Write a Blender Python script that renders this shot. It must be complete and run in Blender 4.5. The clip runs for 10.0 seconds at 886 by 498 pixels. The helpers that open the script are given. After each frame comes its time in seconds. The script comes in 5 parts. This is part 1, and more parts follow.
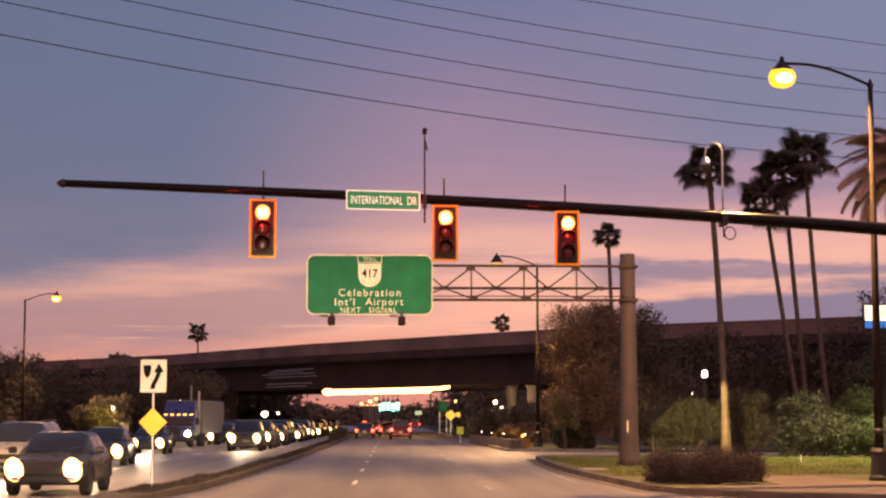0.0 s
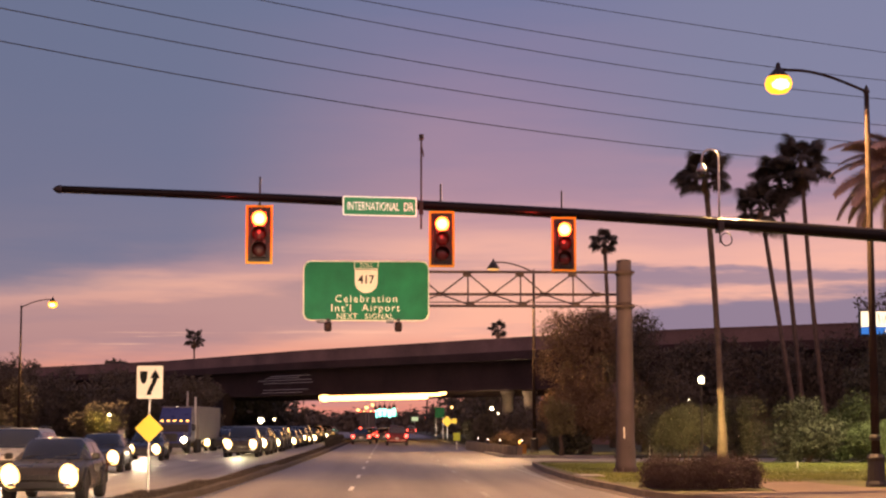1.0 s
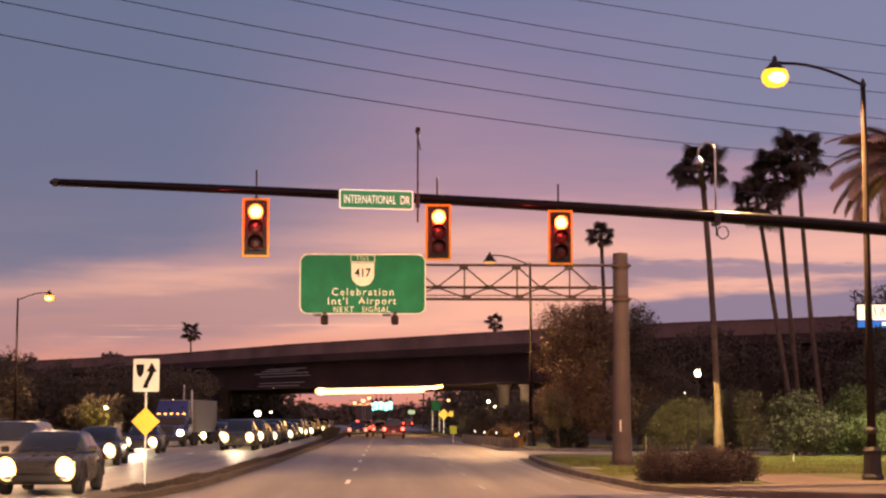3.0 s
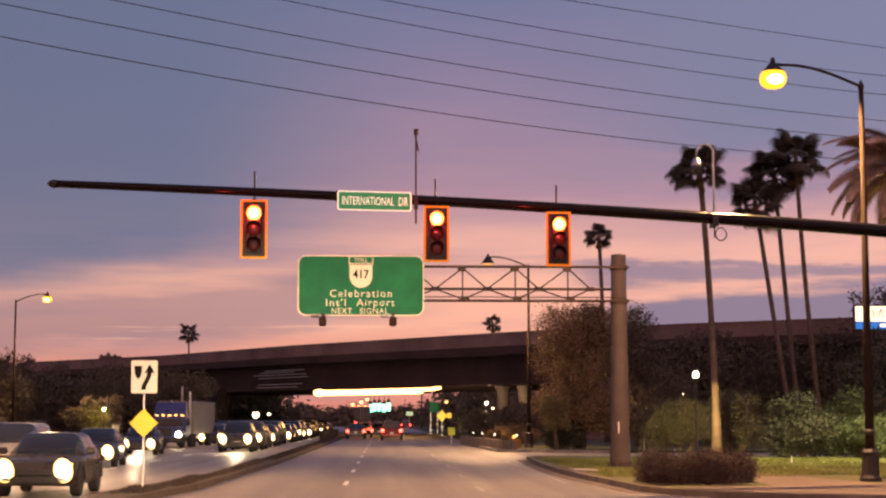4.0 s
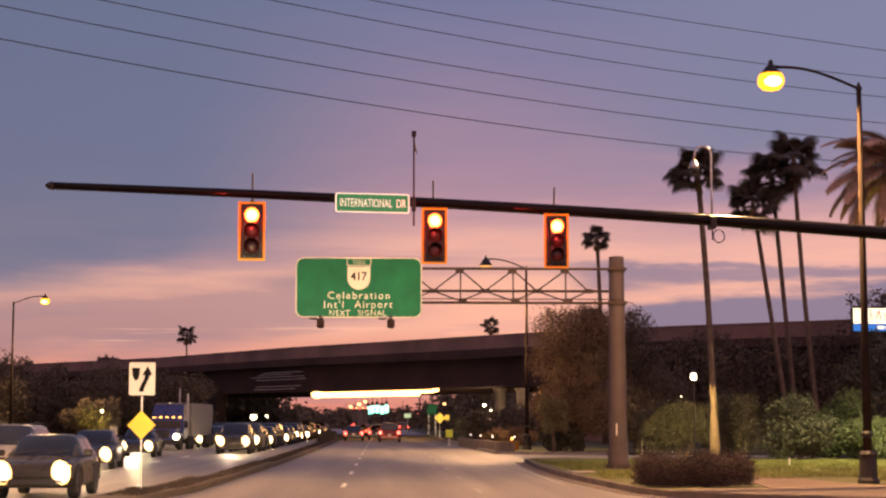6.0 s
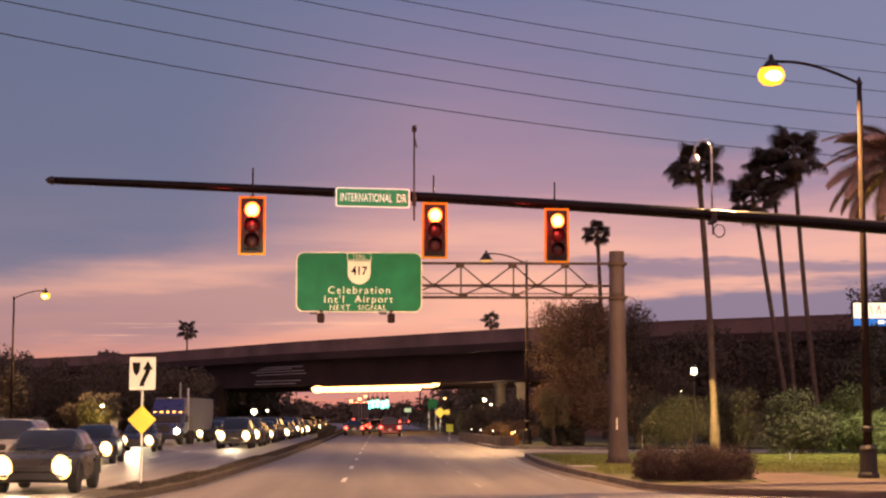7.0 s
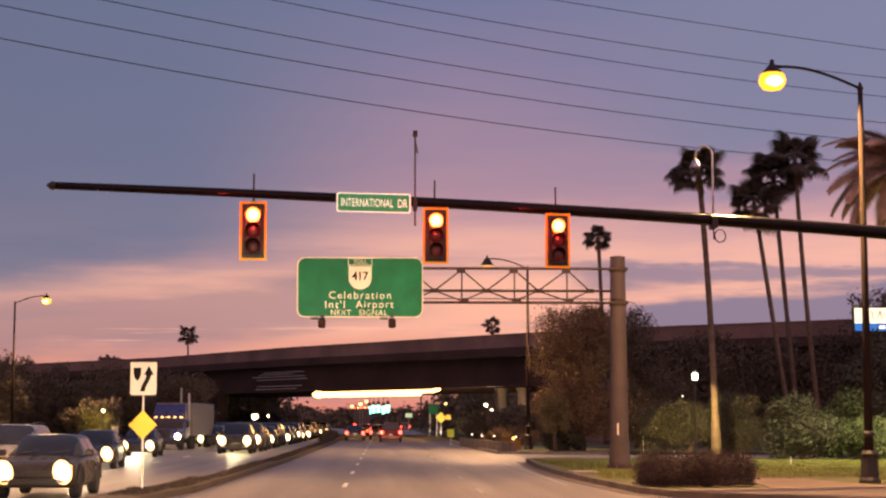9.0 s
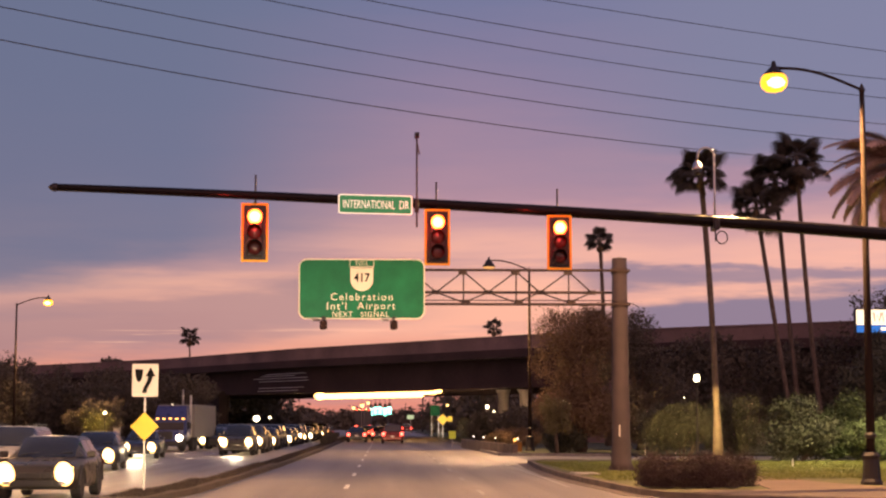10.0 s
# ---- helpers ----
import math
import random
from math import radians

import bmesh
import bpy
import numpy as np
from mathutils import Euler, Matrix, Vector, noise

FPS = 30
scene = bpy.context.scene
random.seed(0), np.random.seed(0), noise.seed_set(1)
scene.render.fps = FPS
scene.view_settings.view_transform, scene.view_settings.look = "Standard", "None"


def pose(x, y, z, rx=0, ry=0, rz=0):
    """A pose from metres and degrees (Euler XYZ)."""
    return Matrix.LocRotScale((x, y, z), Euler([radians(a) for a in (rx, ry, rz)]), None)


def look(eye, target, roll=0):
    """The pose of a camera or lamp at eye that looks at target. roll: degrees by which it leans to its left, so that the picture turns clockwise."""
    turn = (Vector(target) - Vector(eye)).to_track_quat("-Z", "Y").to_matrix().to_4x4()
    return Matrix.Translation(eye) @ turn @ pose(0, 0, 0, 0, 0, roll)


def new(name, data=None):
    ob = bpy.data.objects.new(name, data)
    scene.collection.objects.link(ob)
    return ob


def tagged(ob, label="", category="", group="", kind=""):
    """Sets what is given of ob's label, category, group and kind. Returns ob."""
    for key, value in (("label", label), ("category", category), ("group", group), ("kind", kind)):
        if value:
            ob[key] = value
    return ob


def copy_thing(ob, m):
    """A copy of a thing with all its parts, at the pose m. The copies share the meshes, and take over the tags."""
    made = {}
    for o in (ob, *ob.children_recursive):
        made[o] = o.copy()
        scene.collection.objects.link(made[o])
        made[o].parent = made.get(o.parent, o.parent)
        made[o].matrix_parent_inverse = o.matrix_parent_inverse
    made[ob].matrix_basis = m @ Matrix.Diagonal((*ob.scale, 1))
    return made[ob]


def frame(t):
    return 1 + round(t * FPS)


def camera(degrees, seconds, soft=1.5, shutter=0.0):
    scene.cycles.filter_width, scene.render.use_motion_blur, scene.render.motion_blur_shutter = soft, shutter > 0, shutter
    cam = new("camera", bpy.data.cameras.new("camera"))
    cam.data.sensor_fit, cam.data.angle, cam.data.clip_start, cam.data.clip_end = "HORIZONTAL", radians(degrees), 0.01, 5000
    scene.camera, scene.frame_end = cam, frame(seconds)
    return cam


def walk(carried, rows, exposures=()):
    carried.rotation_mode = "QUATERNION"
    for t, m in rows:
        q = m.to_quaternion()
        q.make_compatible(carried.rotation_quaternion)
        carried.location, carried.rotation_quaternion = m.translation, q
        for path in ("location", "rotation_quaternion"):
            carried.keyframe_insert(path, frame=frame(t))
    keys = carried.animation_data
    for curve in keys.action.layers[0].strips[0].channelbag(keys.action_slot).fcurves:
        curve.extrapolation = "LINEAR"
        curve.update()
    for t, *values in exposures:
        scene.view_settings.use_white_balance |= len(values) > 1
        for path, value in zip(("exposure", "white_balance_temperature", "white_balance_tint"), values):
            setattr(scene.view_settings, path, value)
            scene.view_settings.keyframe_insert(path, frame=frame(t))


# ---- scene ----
# Camera: held still at the windscreen of a stopped car, 1.75 m up, small shake only.
cam = camera(29.3, 10.0, soft=2.3)
SHAKE = [(0.0, -1.705, 5.732), (0.5, -1.797, 5.918), (1.0, -1.823, 5.938), (1.5, -1.857, 5.819), (2.0, -1.914, 5.830),
         (2.5, -1.886, 5.729), (2.7, -1.903, 5.692), (3.8, -2.001, 5.776), (4.0, -2.003, 5.759), (4.5, -2.031, 5.758),
         (5.0, -2.089, 5.874), (5.5, -2.118, 5.946), (5.7, -2.102, 5.920), (6.8, -2.044, 5.610), (7.0, -2.062, 5.646),
         (7.5, -2.120, 5.748), (8.0, -2.107, 5.750), (8.5, -2.050, 5.809), (9.0, -2.030, 5.819), (9.5, -2.049, 5.908),
         (10.0, -1.973, 5.874)]
walk(cam, [(t, pose(0, 0, 1.75, 90 + p, 0, y)) for t, y, p in SHAKE], exposures=[(0.0, 0.22, 7800, 20), (10.0, 0.22, 7800, 20)])


# ---- sky: afterglow at the horizon ahead, blue violet above, thin cloud bands ----
def build_sky():
    w = bpy.data.worlds.new("dusk_sky")
    scene.world = w
    w.use_nodes = True
    nt = w.node_tree
    nt.nodes.clear()
    N, L = nt.nodes.new, nt.links.new
    out, bg = N("ShaderNodeOutputWorld"), N("ShaderNodeBackground")
    co, sep = N("ShaderNodeTexCoord"), N("ShaderNodeSeparateXYZ")
    L(co.outputs["Generated"], sep.inputs[0])

    def stretched(sx, sz, scale, detail, offset=0.0):
        mp = N("ShaderNodeMapping")
        mp.inputs["Scale"].default_value = (sx, sx, sz)
        mp.inputs["Location"].default_value = (offset, 0, offset)
        L(co.outputs["Generated"], mp.inputs["Vector"])
        nz = N("ShaderNodeTexNoise")
        nz.inputs["Scale"].default_value, nz.inputs["Detail"].default_value = scale, detail
        nz.inputs["Roughness"].default_value = 0.55
        L(mp.outputs[0], nz.inputs["Vector"])
        return nz.outputs["Fac"]

    def math_node(op, a, b):
        m = N("ShaderNodeMath")
        m.operation = op
        m.inputs[2].default_value = 1.0
        for k, v in enumerate((a, b)):
            if isinstance(v, (int, float)):
                m.inputs[k].default_value = v
            else:
                L(v, m.inputs[k])
        return m.outputs[0]

    wob = math_node("MULTIPLY", math_node("SUBTRACT", stretched(3.0, 22.0, 2.2, 5), 0.5), 0.05)
    elev = math_node("ADD", sep.outputs["Z"], wob)
    elev = math_node("SUBTRACT", elev, math_node("MULTIPLY", sep.outputs["X"], -0.02))
    elev = math_node("MULTIPLY", elev, 2.5)
    ramp = N("ShaderNodeValToRGB")
    cr = ramp.color_ramp
    stops = [(0.0, (0.62, 0.21, 0.17)), (0.085, (0.66, 0.32, 0.265)), (0.15, (0.78, 0.42, 0.34)), (0.21, (0.78, 0.44, 0.355)),
             (0.265, (0.63, 0.375, 0.36)), (0.34, (0.35, 0.24, 0.335)), (0.47, (0.215, 0.193, 0.33)), (0.62, (0.135, 0.168, 0.32)),
             (1.0, (0.10, 0.135, 0.29))]
    while len(cr.elements) < len(stops):
        cr.elements.new(0.5)
    for e, (p, c) in zip(cr.elements, stops):
        e.position, e.color = p, (*c, 1)
    L(elev, ramp.inputs[0])
    # cloud banks, low and streaky
    band = stretched(2.4, 26.0, 2.0, 6, 3.3)
    cl = N("ShaderNodeMapRange")
    cl.inputs["From Min"].default_value, cl.inputs["From Max"].default_value = 0.50, 0.64
    L(band, cl.inputs["Value"])
    low = N("ShaderNodeMapRange")
    low.inputs["From Min"].default_value, low.inputs["From Max"].default_value = 0.16, 0.10
    L(sep.outputs["Z"], low.inputs["Value"])
    fac = math_node("MULTIPLY", math_node("MULTIPLY", cl.outputs[0], low.outputs[0]), 0.42)
    mix = N("ShaderNodeMix")
    mix.data_type = "RGBA"
    L(fac, mix.inputs["Factor"])
    L(ramp.outputs["Color"], mix.inputs[6])
    mix.inputs[7].default_value = (0.29, 0.21, 0.30, 1)
    # a long blue-grey bank low in the sky to the north-west
    edge = math_node("MULTIPLY", math_node("SUBTRACT", stretched(5.0, 30.0, 2.0, 5, 1.7), 0.5), 0.085)
    el = math_node("ADD", sep.outputs["Z"], edge)

    def ramped(v, lo, hi):
        r = N("ShaderNodeMapRange")
        r.interpolation_type = "SMOOTHSTEP"
        r.inputs["From Min"].default_value, r.inputs["From Max"].default_value = lo, hi
        L(v, r.inputs["Value"])
        return r.outputs[0]

    # its top climbs towards the north, with a thin dark layer floating above it
    soft = math_node("ADD", sep.outputs["Z"], math_node("MULTIPLY", edge, 0.38))
    climb = math_node("SUBTRACT", soft, math_node("MULTIPLY", sep.outputs["X"], 0.085))
    lower = math_node("MULTIPLY", ramped(sep.outputs["X"], 0.10, 0.16), ramped(climb, 0.061, 0.051))
    layer = math_node("MULTIPLY", ramped(soft, 0.078, 0.085), ramped(soft, 0.092, 0.088))
    layer = math_node("MULTIPLY", math_node("MULTIPLY", layer, ramped(sep.outputs["X"], 0.08, 0.14)), 0.80)
    right = math_node("MAXIMUM", lower, layer)
    slope = math_node("SUBTRACT", soft, math_node("MULTIPLY", sep.outputs["X"], 0.16))
    left = math_node("MULTIPLY", ramped(sep.outputs["X"], 0.05, -0.13), math_node("MULTIPLY", ramped(slope, 0.090, 0.128), ramped(el, 0.42, 0.30)))
    bank = N("ShaderNodeMix")
    bank.data_type = "RGBA"
    L(math_node("MULTIPLY", right, 0.9), bank.inputs[0])
    L(mix.outputs[2], bank.inputs[6])
    bank.inputs[7].default_value = (0.15, 0.155, 0.27, 1)
    veil = N("ShaderNodeMix")
    veil.data_type = "RGBA"
    L(math_node("MULTIPLY", left, 0.9), veil.inputs[0])
    # a soft grey bank low to the west, rising towards the north
    tilted = math_node("SUBTRACT", math_node("ADD", sep.outputs["Z"], math_node("MULTIPLY", edge, 0.4)), math_node("MULTIPLY", sep.outputs["X"], 0.10))
    west = math_node("MULTIPLY", ramped(sep.outputs["X"], 0.06, -0.05), math_node("MULTIPLY", ramped(tilted, 0.048, 0.066), ramped(tilted, 0.096, 0.083)))
    grey = N("ShaderNodeMix")
    grey.data_type = "RGBA"
    L(math_node("MULTIPLY", west, 0.72), grey.inputs[0])
    L(bank.outputs[2], grey.inputs[6])
    grey.inputs[7].default_value = (0.29, 0.212, 0.268, 1)
    L(grey.outputs[2], veil.inputs[6])
    veil.inputs[7].default_value = (0.112, 0.159, 0.285, 1)
    east = math_node("MULTIPLY", ramped(sep.outputs["X"], 0.07, 0.22), math_node("MULTIPLY", ramped(el, 0.12, 0.17), ramped(el, 0.42, 0.30)))
    pale = N("ShaderNodeMix")
    pale.data_type = "RGBA"
    L(math_node("MULTIPLY", east, 0.85), pale.inputs[0])
    L(veil.outputs[2], pale.inputs[6])
    pale.inputs[7].default_value = (0.152, 0.190, 0.325, 1)
    # thin sunlit streaks just above the horizon
    fine = ramped(stretched(3.0, 95.0, 2.0, 4, 6.1), 0.57, 0.66)
    streak = math_node("MULTIPLY", fine, math_node("MULTIPLY", ramped(sep.outputs["Z"], 0.038, 0.044), ramped(sep.outputs["Z"], 0.057, 0.051)))
    lit = N("ShaderNodeMix")
    lit.data_type = "RGBA"
    L(math_node("MULTIPLY", streak, 0.75), lit.inputs[0])
    L(pale.outputs[2], lit.inputs[6])
    lit.inputs[7].default_value = (1.0, 0.62, 0.46, 1)
    # unseen pink sky opposite the afterglow, brightened to lift surfaces facing the camera
    belt = N("ShaderNodeMix")
    belt.data_type = "RGBA"
    L(math_node("MULTIPLY", ramped(sep.outputs["Y"], -0.05, -0.75), 0.9), belt.inputs[0])
    L(lit.outputs[2], belt.inputs[6])
    belt.inputs[7].default_value = (0.88, 0.51, 0.53, 1)
    # the eastern half, behind
    back = N("ShaderNodeMapRange")
    back.inputs["From Min"].default_value, back.inputs["From Max"].default_value = -0.6, 0.7
    back.inputs["To Min"].default_value, back.inputs["To Max"].default_value = 0.95, 1.0
    L(sep.outputs["Y"], back.inputs["Value"])
    L(belt.outputs[2], bg.inputs["Color"])
    side = math_node("MULTIPLY_ADD", sep.outputs["X"], 0.3)
    L(math_node("MULTIPLY", back.outputs[0], side), bg.inputs["Strength"])
    L(bg.outputs[0], out.inputs[0])


build_sky()


def lamp(name, kind, place, power, colour, size=0.2, aim=None, spread=150, blend=0.6):
    d = bpy.data.lights.new(name, kind)
    d.energy, d.color = power, colour
    if kind == "SPOT":
        d.spot_size, d.spot_blend, d.shadow_soft_size = radians(spread), blend, size
    elif kind == "POINT":
        d.shadow_soft_size = size
    ob = new(name, d)
    ob.matrix_world = look(place, aim) if aim else Matrix.Translation(place)
    return ob


SODIUM = (1.0, 0.62, 0.29)
lamp("street_light", "SPOT", (10.52, 44.9, 10.5), 11000, SODIUM, 0.2, (10.52, 44.9, 0), 168, 0.12)
# unseen lamp to the right, added to light the lawn and shrubs
lamp("street_light", "SPOT", (23.2, 63.5, 11.0), 24000, (1.0, 0.98, 0.54), 0.25, (22.6, 64.0, 0), 120, 0.6)
# unseen lamp on the left corner, added to light the near road
lamp("street_light", "SPOT", (-19.0, 44.0, 11.2), 27000, SODIUM, 0.25, (-17.0, 44.0, 0), 140)
lamp("street_light", "SPOT", (6.22, 101, 10.7), 9500, SODIUM, 0.2, (5.2, 100, 0), 146, 0.5)
lamp("street_light", "SPOT", (-26.35, 134, 10.75), 10000, SODIUM, 0.2, (-23.0, 130, 0), 150)
lamp("path_light", "SPOT", (13.86, 74.62, 3.55), 5200, (1.0, 0.76, 0.30), 0.06, (15.55, 79.9, 0.45), 57, 0.04)
lamp("garden_light", "POINT", (-19.4, 118.6, 2.3), 420, (1.0, 0.86, 0.3), 0.1)
# the waiting car's own headlights, which the sign faces throw back
for hx in (-1.1, 0.5):
    lamp("own_headlight", "SPOT", (hx, 1.9, 0.75), 34000, (1.0, 0.80, 0.54), 0.08, (hx - 3.2, 60, 0.3), 19, 0.9)
# lamps under the guide sign
for lx in (-2.03, 0.31):
    lamp("sign_lamp", "SPOT", (lx, 56.36, 5.25), 34, (1.0, 0.93, 0.75), 0.12, (lx, 57.57, 6.88), 125, 0.7)
lamp("underpass_light", "POINT", (9.5, 156.4, 3.3), 600, (1.0, 0.76, 0.5), 0.2)
# added point lamps before the red lenses, tinting the housings like glare
for sx, sy, sz in ((-2.9, 36.85, 6.28), (1.22, 38.28, 6.37), (4.2, 39.67, 6.39)):
    lamp("red_glare_fill", "POINT", (sx, sy, sz), 48, (1.0, 0.05, 0.04), 0.12)


# ---- materials ----
def material(name, colour, rough=0.7, metal=0.0, scale=4.0, vary=0.25, fine=40.0, bump=0.15, each=0.0, tint=None, spec=0.5):
    m = bpy.data.materials.new(name)
    m.use_nodes = True
    nt = m.node_tree
    N, L = nt.nodes.new, nt.links.new
    p = nt.nodes["Principled BSDF"]
    p.inputs["Metallic"].default_value = metal
    p.inputs["Specular IOR Level"].default_value = spec
    co = N("ShaderNodeTexCoord")
    n1, n2 = N("ShaderNodeTexNoise"), N("ShaderNodeTexNoise")
    n1.inputs["Scale"].default_value, n1.inputs["Detail"].default_value = scale, 4
    n2.inputs["Scale"].default_value, n2.inputs["Detail"].default_value = fine, 3
    L(co.outputs["Object"], n1.inputs["Vector"])
    L(co.outputs["Object"], n2.inputs["Vector"])
    add = N("ShaderNodeMath")
    add.operation = "MULTIPLY_ADD"
    add.inputs[1].default_value = 0.4
    L(n2.outputs["Fac"], add.inputs[0])
    L(n1.outputs["Fac"], add.inputs[2])
    mr = N("ShaderNodeMapRange")
    mr.inputs["From Min"].default_value, mr.inputs["From Max"].default_value = 0.45, 0.95
    L(add.outputs[0], mr.inputs["Value"])
    mx = N("ShaderNodeMix")
    mx.data_type = "RGBA"
    dark = tuple(c * (1 - vary) for c in colour)
    lite = tint if tint else tuple(min(1, c * (1 + vary)) for c in colour)
    mx.inputs[6].default_value, mx.inputs[7].default_value = (*dark, 1), (*lite, 1)
    L(mr.outputs[0], mx.inputs[0])
    last = mx.outputs[2]
    if each:
        info, geo = N("ShaderNodeObjectInfo"), N("ShaderNodeNewGeometry")
        sm = N("ShaderNodeMath")
        sm.operation = "ADD"
        L(info.outputs["Random"], sm.inputs[0])
        L(geo.outputs["Random Per Island"], sm.inputs[1])
        hm = N("ShaderNodeMapRange")
        hm.inputs["From Max"].default_value = 2.0
        hm.inputs["To Min"].default_value, hm.inputs["To Max"].default_value = 1 - each, 1 + each
        L(sm.outputs[0], hm.inputs["Value"])
        hv = N("ShaderNodeHueSaturation")
        L(hm.outputs[0], hv.inputs["Value"])
        L(last, hv.inputs["Color"])
        last = hv.outputs[0]
    L(last, p.inputs["Base Color"])
    rr = N("ShaderNodeMapRange")
    rr.inputs["To Min"].default_value, rr.inputs["To Max"].default_value = max(0.03, rough - 0.12), min(1, rough + 0.12)
    L(n1.outputs["Fac"], rr.inputs["Value"])
    L(rr.outputs[0], p.inputs["Roughness"])
    if bump:
        b = N("ShaderNodeBump")
        b.inputs["Strength"].default_value, b.inputs["Distance"].default_value = bump, 0.02
        L(n2.outputs["Fac"], b.inputs["Height"])
        L(b.outputs[0], p.inputs["Normal"])
    return m


def glowing(name, colour, strength, base=(0.8, 0.8, 0.8)):
    m = bpy.data.materials.new(name)
    m.use_nodes = True
    p = m.node_tree.nodes["Principled BSDF"]
    p.inputs["Base Color"].default_value = (*base, 1)
    p.inputs["Emission Color"].default_value = (*colour, 1)
    p.inputs["Emission Strength"].default_value = strength
    p.inputs["Roughness"].default_value = 0.25
    return m


def asphalt():
    m = material("worn_asphalt", (0.25, 0.217, 0.188), 0.53, 0, 0.35, 0.2, 30, 0.4)
    nt = m.node_tree
    N, L = nt.nodes.new, nt.links.new
    p = nt.nodes["Principled BSDF"]
    was = p.inputs["Base Color"].links[0].from_socket
    co, mp, nz, mr, mx = N("ShaderNodeTexCoord"), N("ShaderNodeMapping"), N("ShaderNodeTexNoise"), N("ShaderNodeMapRange"), N("ShaderNodeMix")
    mp.inputs["Scale"].default_value = (0.55, 0.018, 1.0)
    nz.inputs["Scale"].default_value, nz.inputs["Detail"].default_value = 1.6, 5
    mr.inputs["From Min"].default_value, mr.inputs["From Max"].default_value = 0.35, 0.68
    mr.inputs["To Min"].default_value, mr.inputs["To Max"].default_value = 0.72, 1.12
    mx.data_type, mx.blend_type = "RGBA", "MULTIPLY"
    mx.inputs[0].default_value = 1.0
    L(co.outputs["Object"], mp.inputs["Vector"])
    L(mp.outputs[0], nz.inputs["Vector"])
    L(nz.outputs["Fac"], mr.inputs["Value"])
    L(was, mx.inputs[6])
    L(mr.outputs[0], mx.inputs[7])
    L(mx.outputs[2], p.inputs["Base Color"])
    return m


ASPHALT = asphalt()
GRASS = material("mown_grass", (0.135, 0.127, 0.048), 0.9, 0, 0.45, 0.5, 25, 0.8, tint=(0.13, 0.13, 0.045))
SCRUB = material("rough_ground", (0.05, 0.055, 0.025), 0.95, 0, 0.2, 0.5, 8, 0.8)
DRYEARTH = material("dry_brown_median_grass", (0.055, 0.040, 0.030), 0.95, 0, 0.6, 0.5, 14, 0.9)
KERBSTONE = material("kerb_concrete", (0.24, 0.22, 0.20), 0.85, 0, 2, 0.35, 30, 0.3)
BRICKPAVE = material("tan_paving", (0.145, 0.10, 0.075), 0.85, 0, 0.5, 0.35, 14, 0.4)
KERBDIRTY = material("dirt_stained_kerb", (0.13, 0.098, 0.082), 0.9, 0, 1.2, 0.45, 20, 0.4)
CONCRETE = material("bridge_concrete", (0.168, 0.11, 0.108), 0.85, 0, 0.25, 0.4, 6, 0.3)
# darker brown than the parapet, with the shade below it put in
GIRDERSHADE = material("dark_brown_girder_shade", (0.05, 0.032, 0.032), 0.75, 0, 0.3, 0.35, 6, 0.2, spec=0.2)
# concrete with the underpass shade put into its colour
UNLITDARK = material("shade_dark_concrete", (0.035, 0.028, 0.026), 0.9, 0, 0.5, 0.4, 8, 0.3, spec=0.1)
PIER = material("pale_pier_concrete", (0.30, 0.25, 0.22), 0.85, 0, 0.5, 0.3, 8, 0.3)
WORNPAINT = material("worn_line_paint", (0.38, 0.36, 0.33), 0.7, 0, 2.0, 0.4, 30, 0.2)
FLOWER = material("pale_pink_flower", (0.62, 0.48, 0.46), 0.7, 0, 3, 0.2, 30, 0.0)
BLADE = material("grass_blade", (0.14, 0.15, 0.05), 0.9, 0, 0.6, 0.4, 15, 0.0, each=0.4, spec=0.1)
DRYBLADE = material("dry_grass_blade", (0.062, 0.047, 0.037), 0.9, 0, 0.6, 0.4, 15, 0.0, each=0.5)
PAINT = material("road_paint", (0.72, 0.70, 0.64), 0.6, 0, 3, 0.3, 30, 0.1)
DARKSTEEL = material("dark_painted_steel", (0.022, 0.016, 0.015), 0.5, 0.1, 2, 0.3, 40, 0.1)
ARMPAINT = material("black_glossy_arm_paint", (0.009, 0.0065, 0.006), 0.2, 0.0, 2, 0.2, 40, 0.01, spec=0.13)
GALV = material("galvanised_steel", (0.42, 0.41, 0.40), 0.45, 0.8, 3, 0.2, 40, 0.1)
RUST = material("weathered_truss_steel", (0.05, 0.03, 0.028), 0.7, 0.1, 3, 0.3, 40, 0.1)
POSTGREY = material("grey_post_paint", (0.068, 0.048, 0.053), 0.8, 0.0, 1.5, 0.25, 40, 0.1)
ALU = material("brushed_aluminium", (0.55, 0.55, 0.55), 0.35, 0.9, 3, 0.1, 60, 0.05)
SIGNGREEN = material("green_sign_sheeting", (0.003, 0.135, 0.066), 0.6, 0, 1.1, 0.22, 30, 0.02, spec=0.2)
SIGNWHITE = material("white_sign_sheeting", (0.74, 0.70, 0.58), 0.5, 0, 2, 0.08, 40, 0.02)
SIGNBLACK = material("black_sign_ink", (0.004, 0.004, 0.004), 0.7, 0, 3, 0.2, 40, 0.0, spec=0.15)
SIGNYELLOW = material("yellow_sign_sheeting", (0.88, 0.62, 0.03), 0.45, 0, 2, 0.08, 40, 0.02)
LIMEYELLOW = material("lime_yellow_sheeting", (0.62, 0.80, 0.05), 0.45, 0, 2, 0.08, 40, 0.02)
SIGNALBLACK = material("black_signal_housing", (0.02, 0.018, 0.018), 0.5, 0, 4, 0.2, 40, 0.05)
LAMPBROWN = material("dark_brown_lamp_housing", (0.03, 0.015, 0.014), 0.75, 0, 4, 0.2, 40, 0.05, spec=0.15)
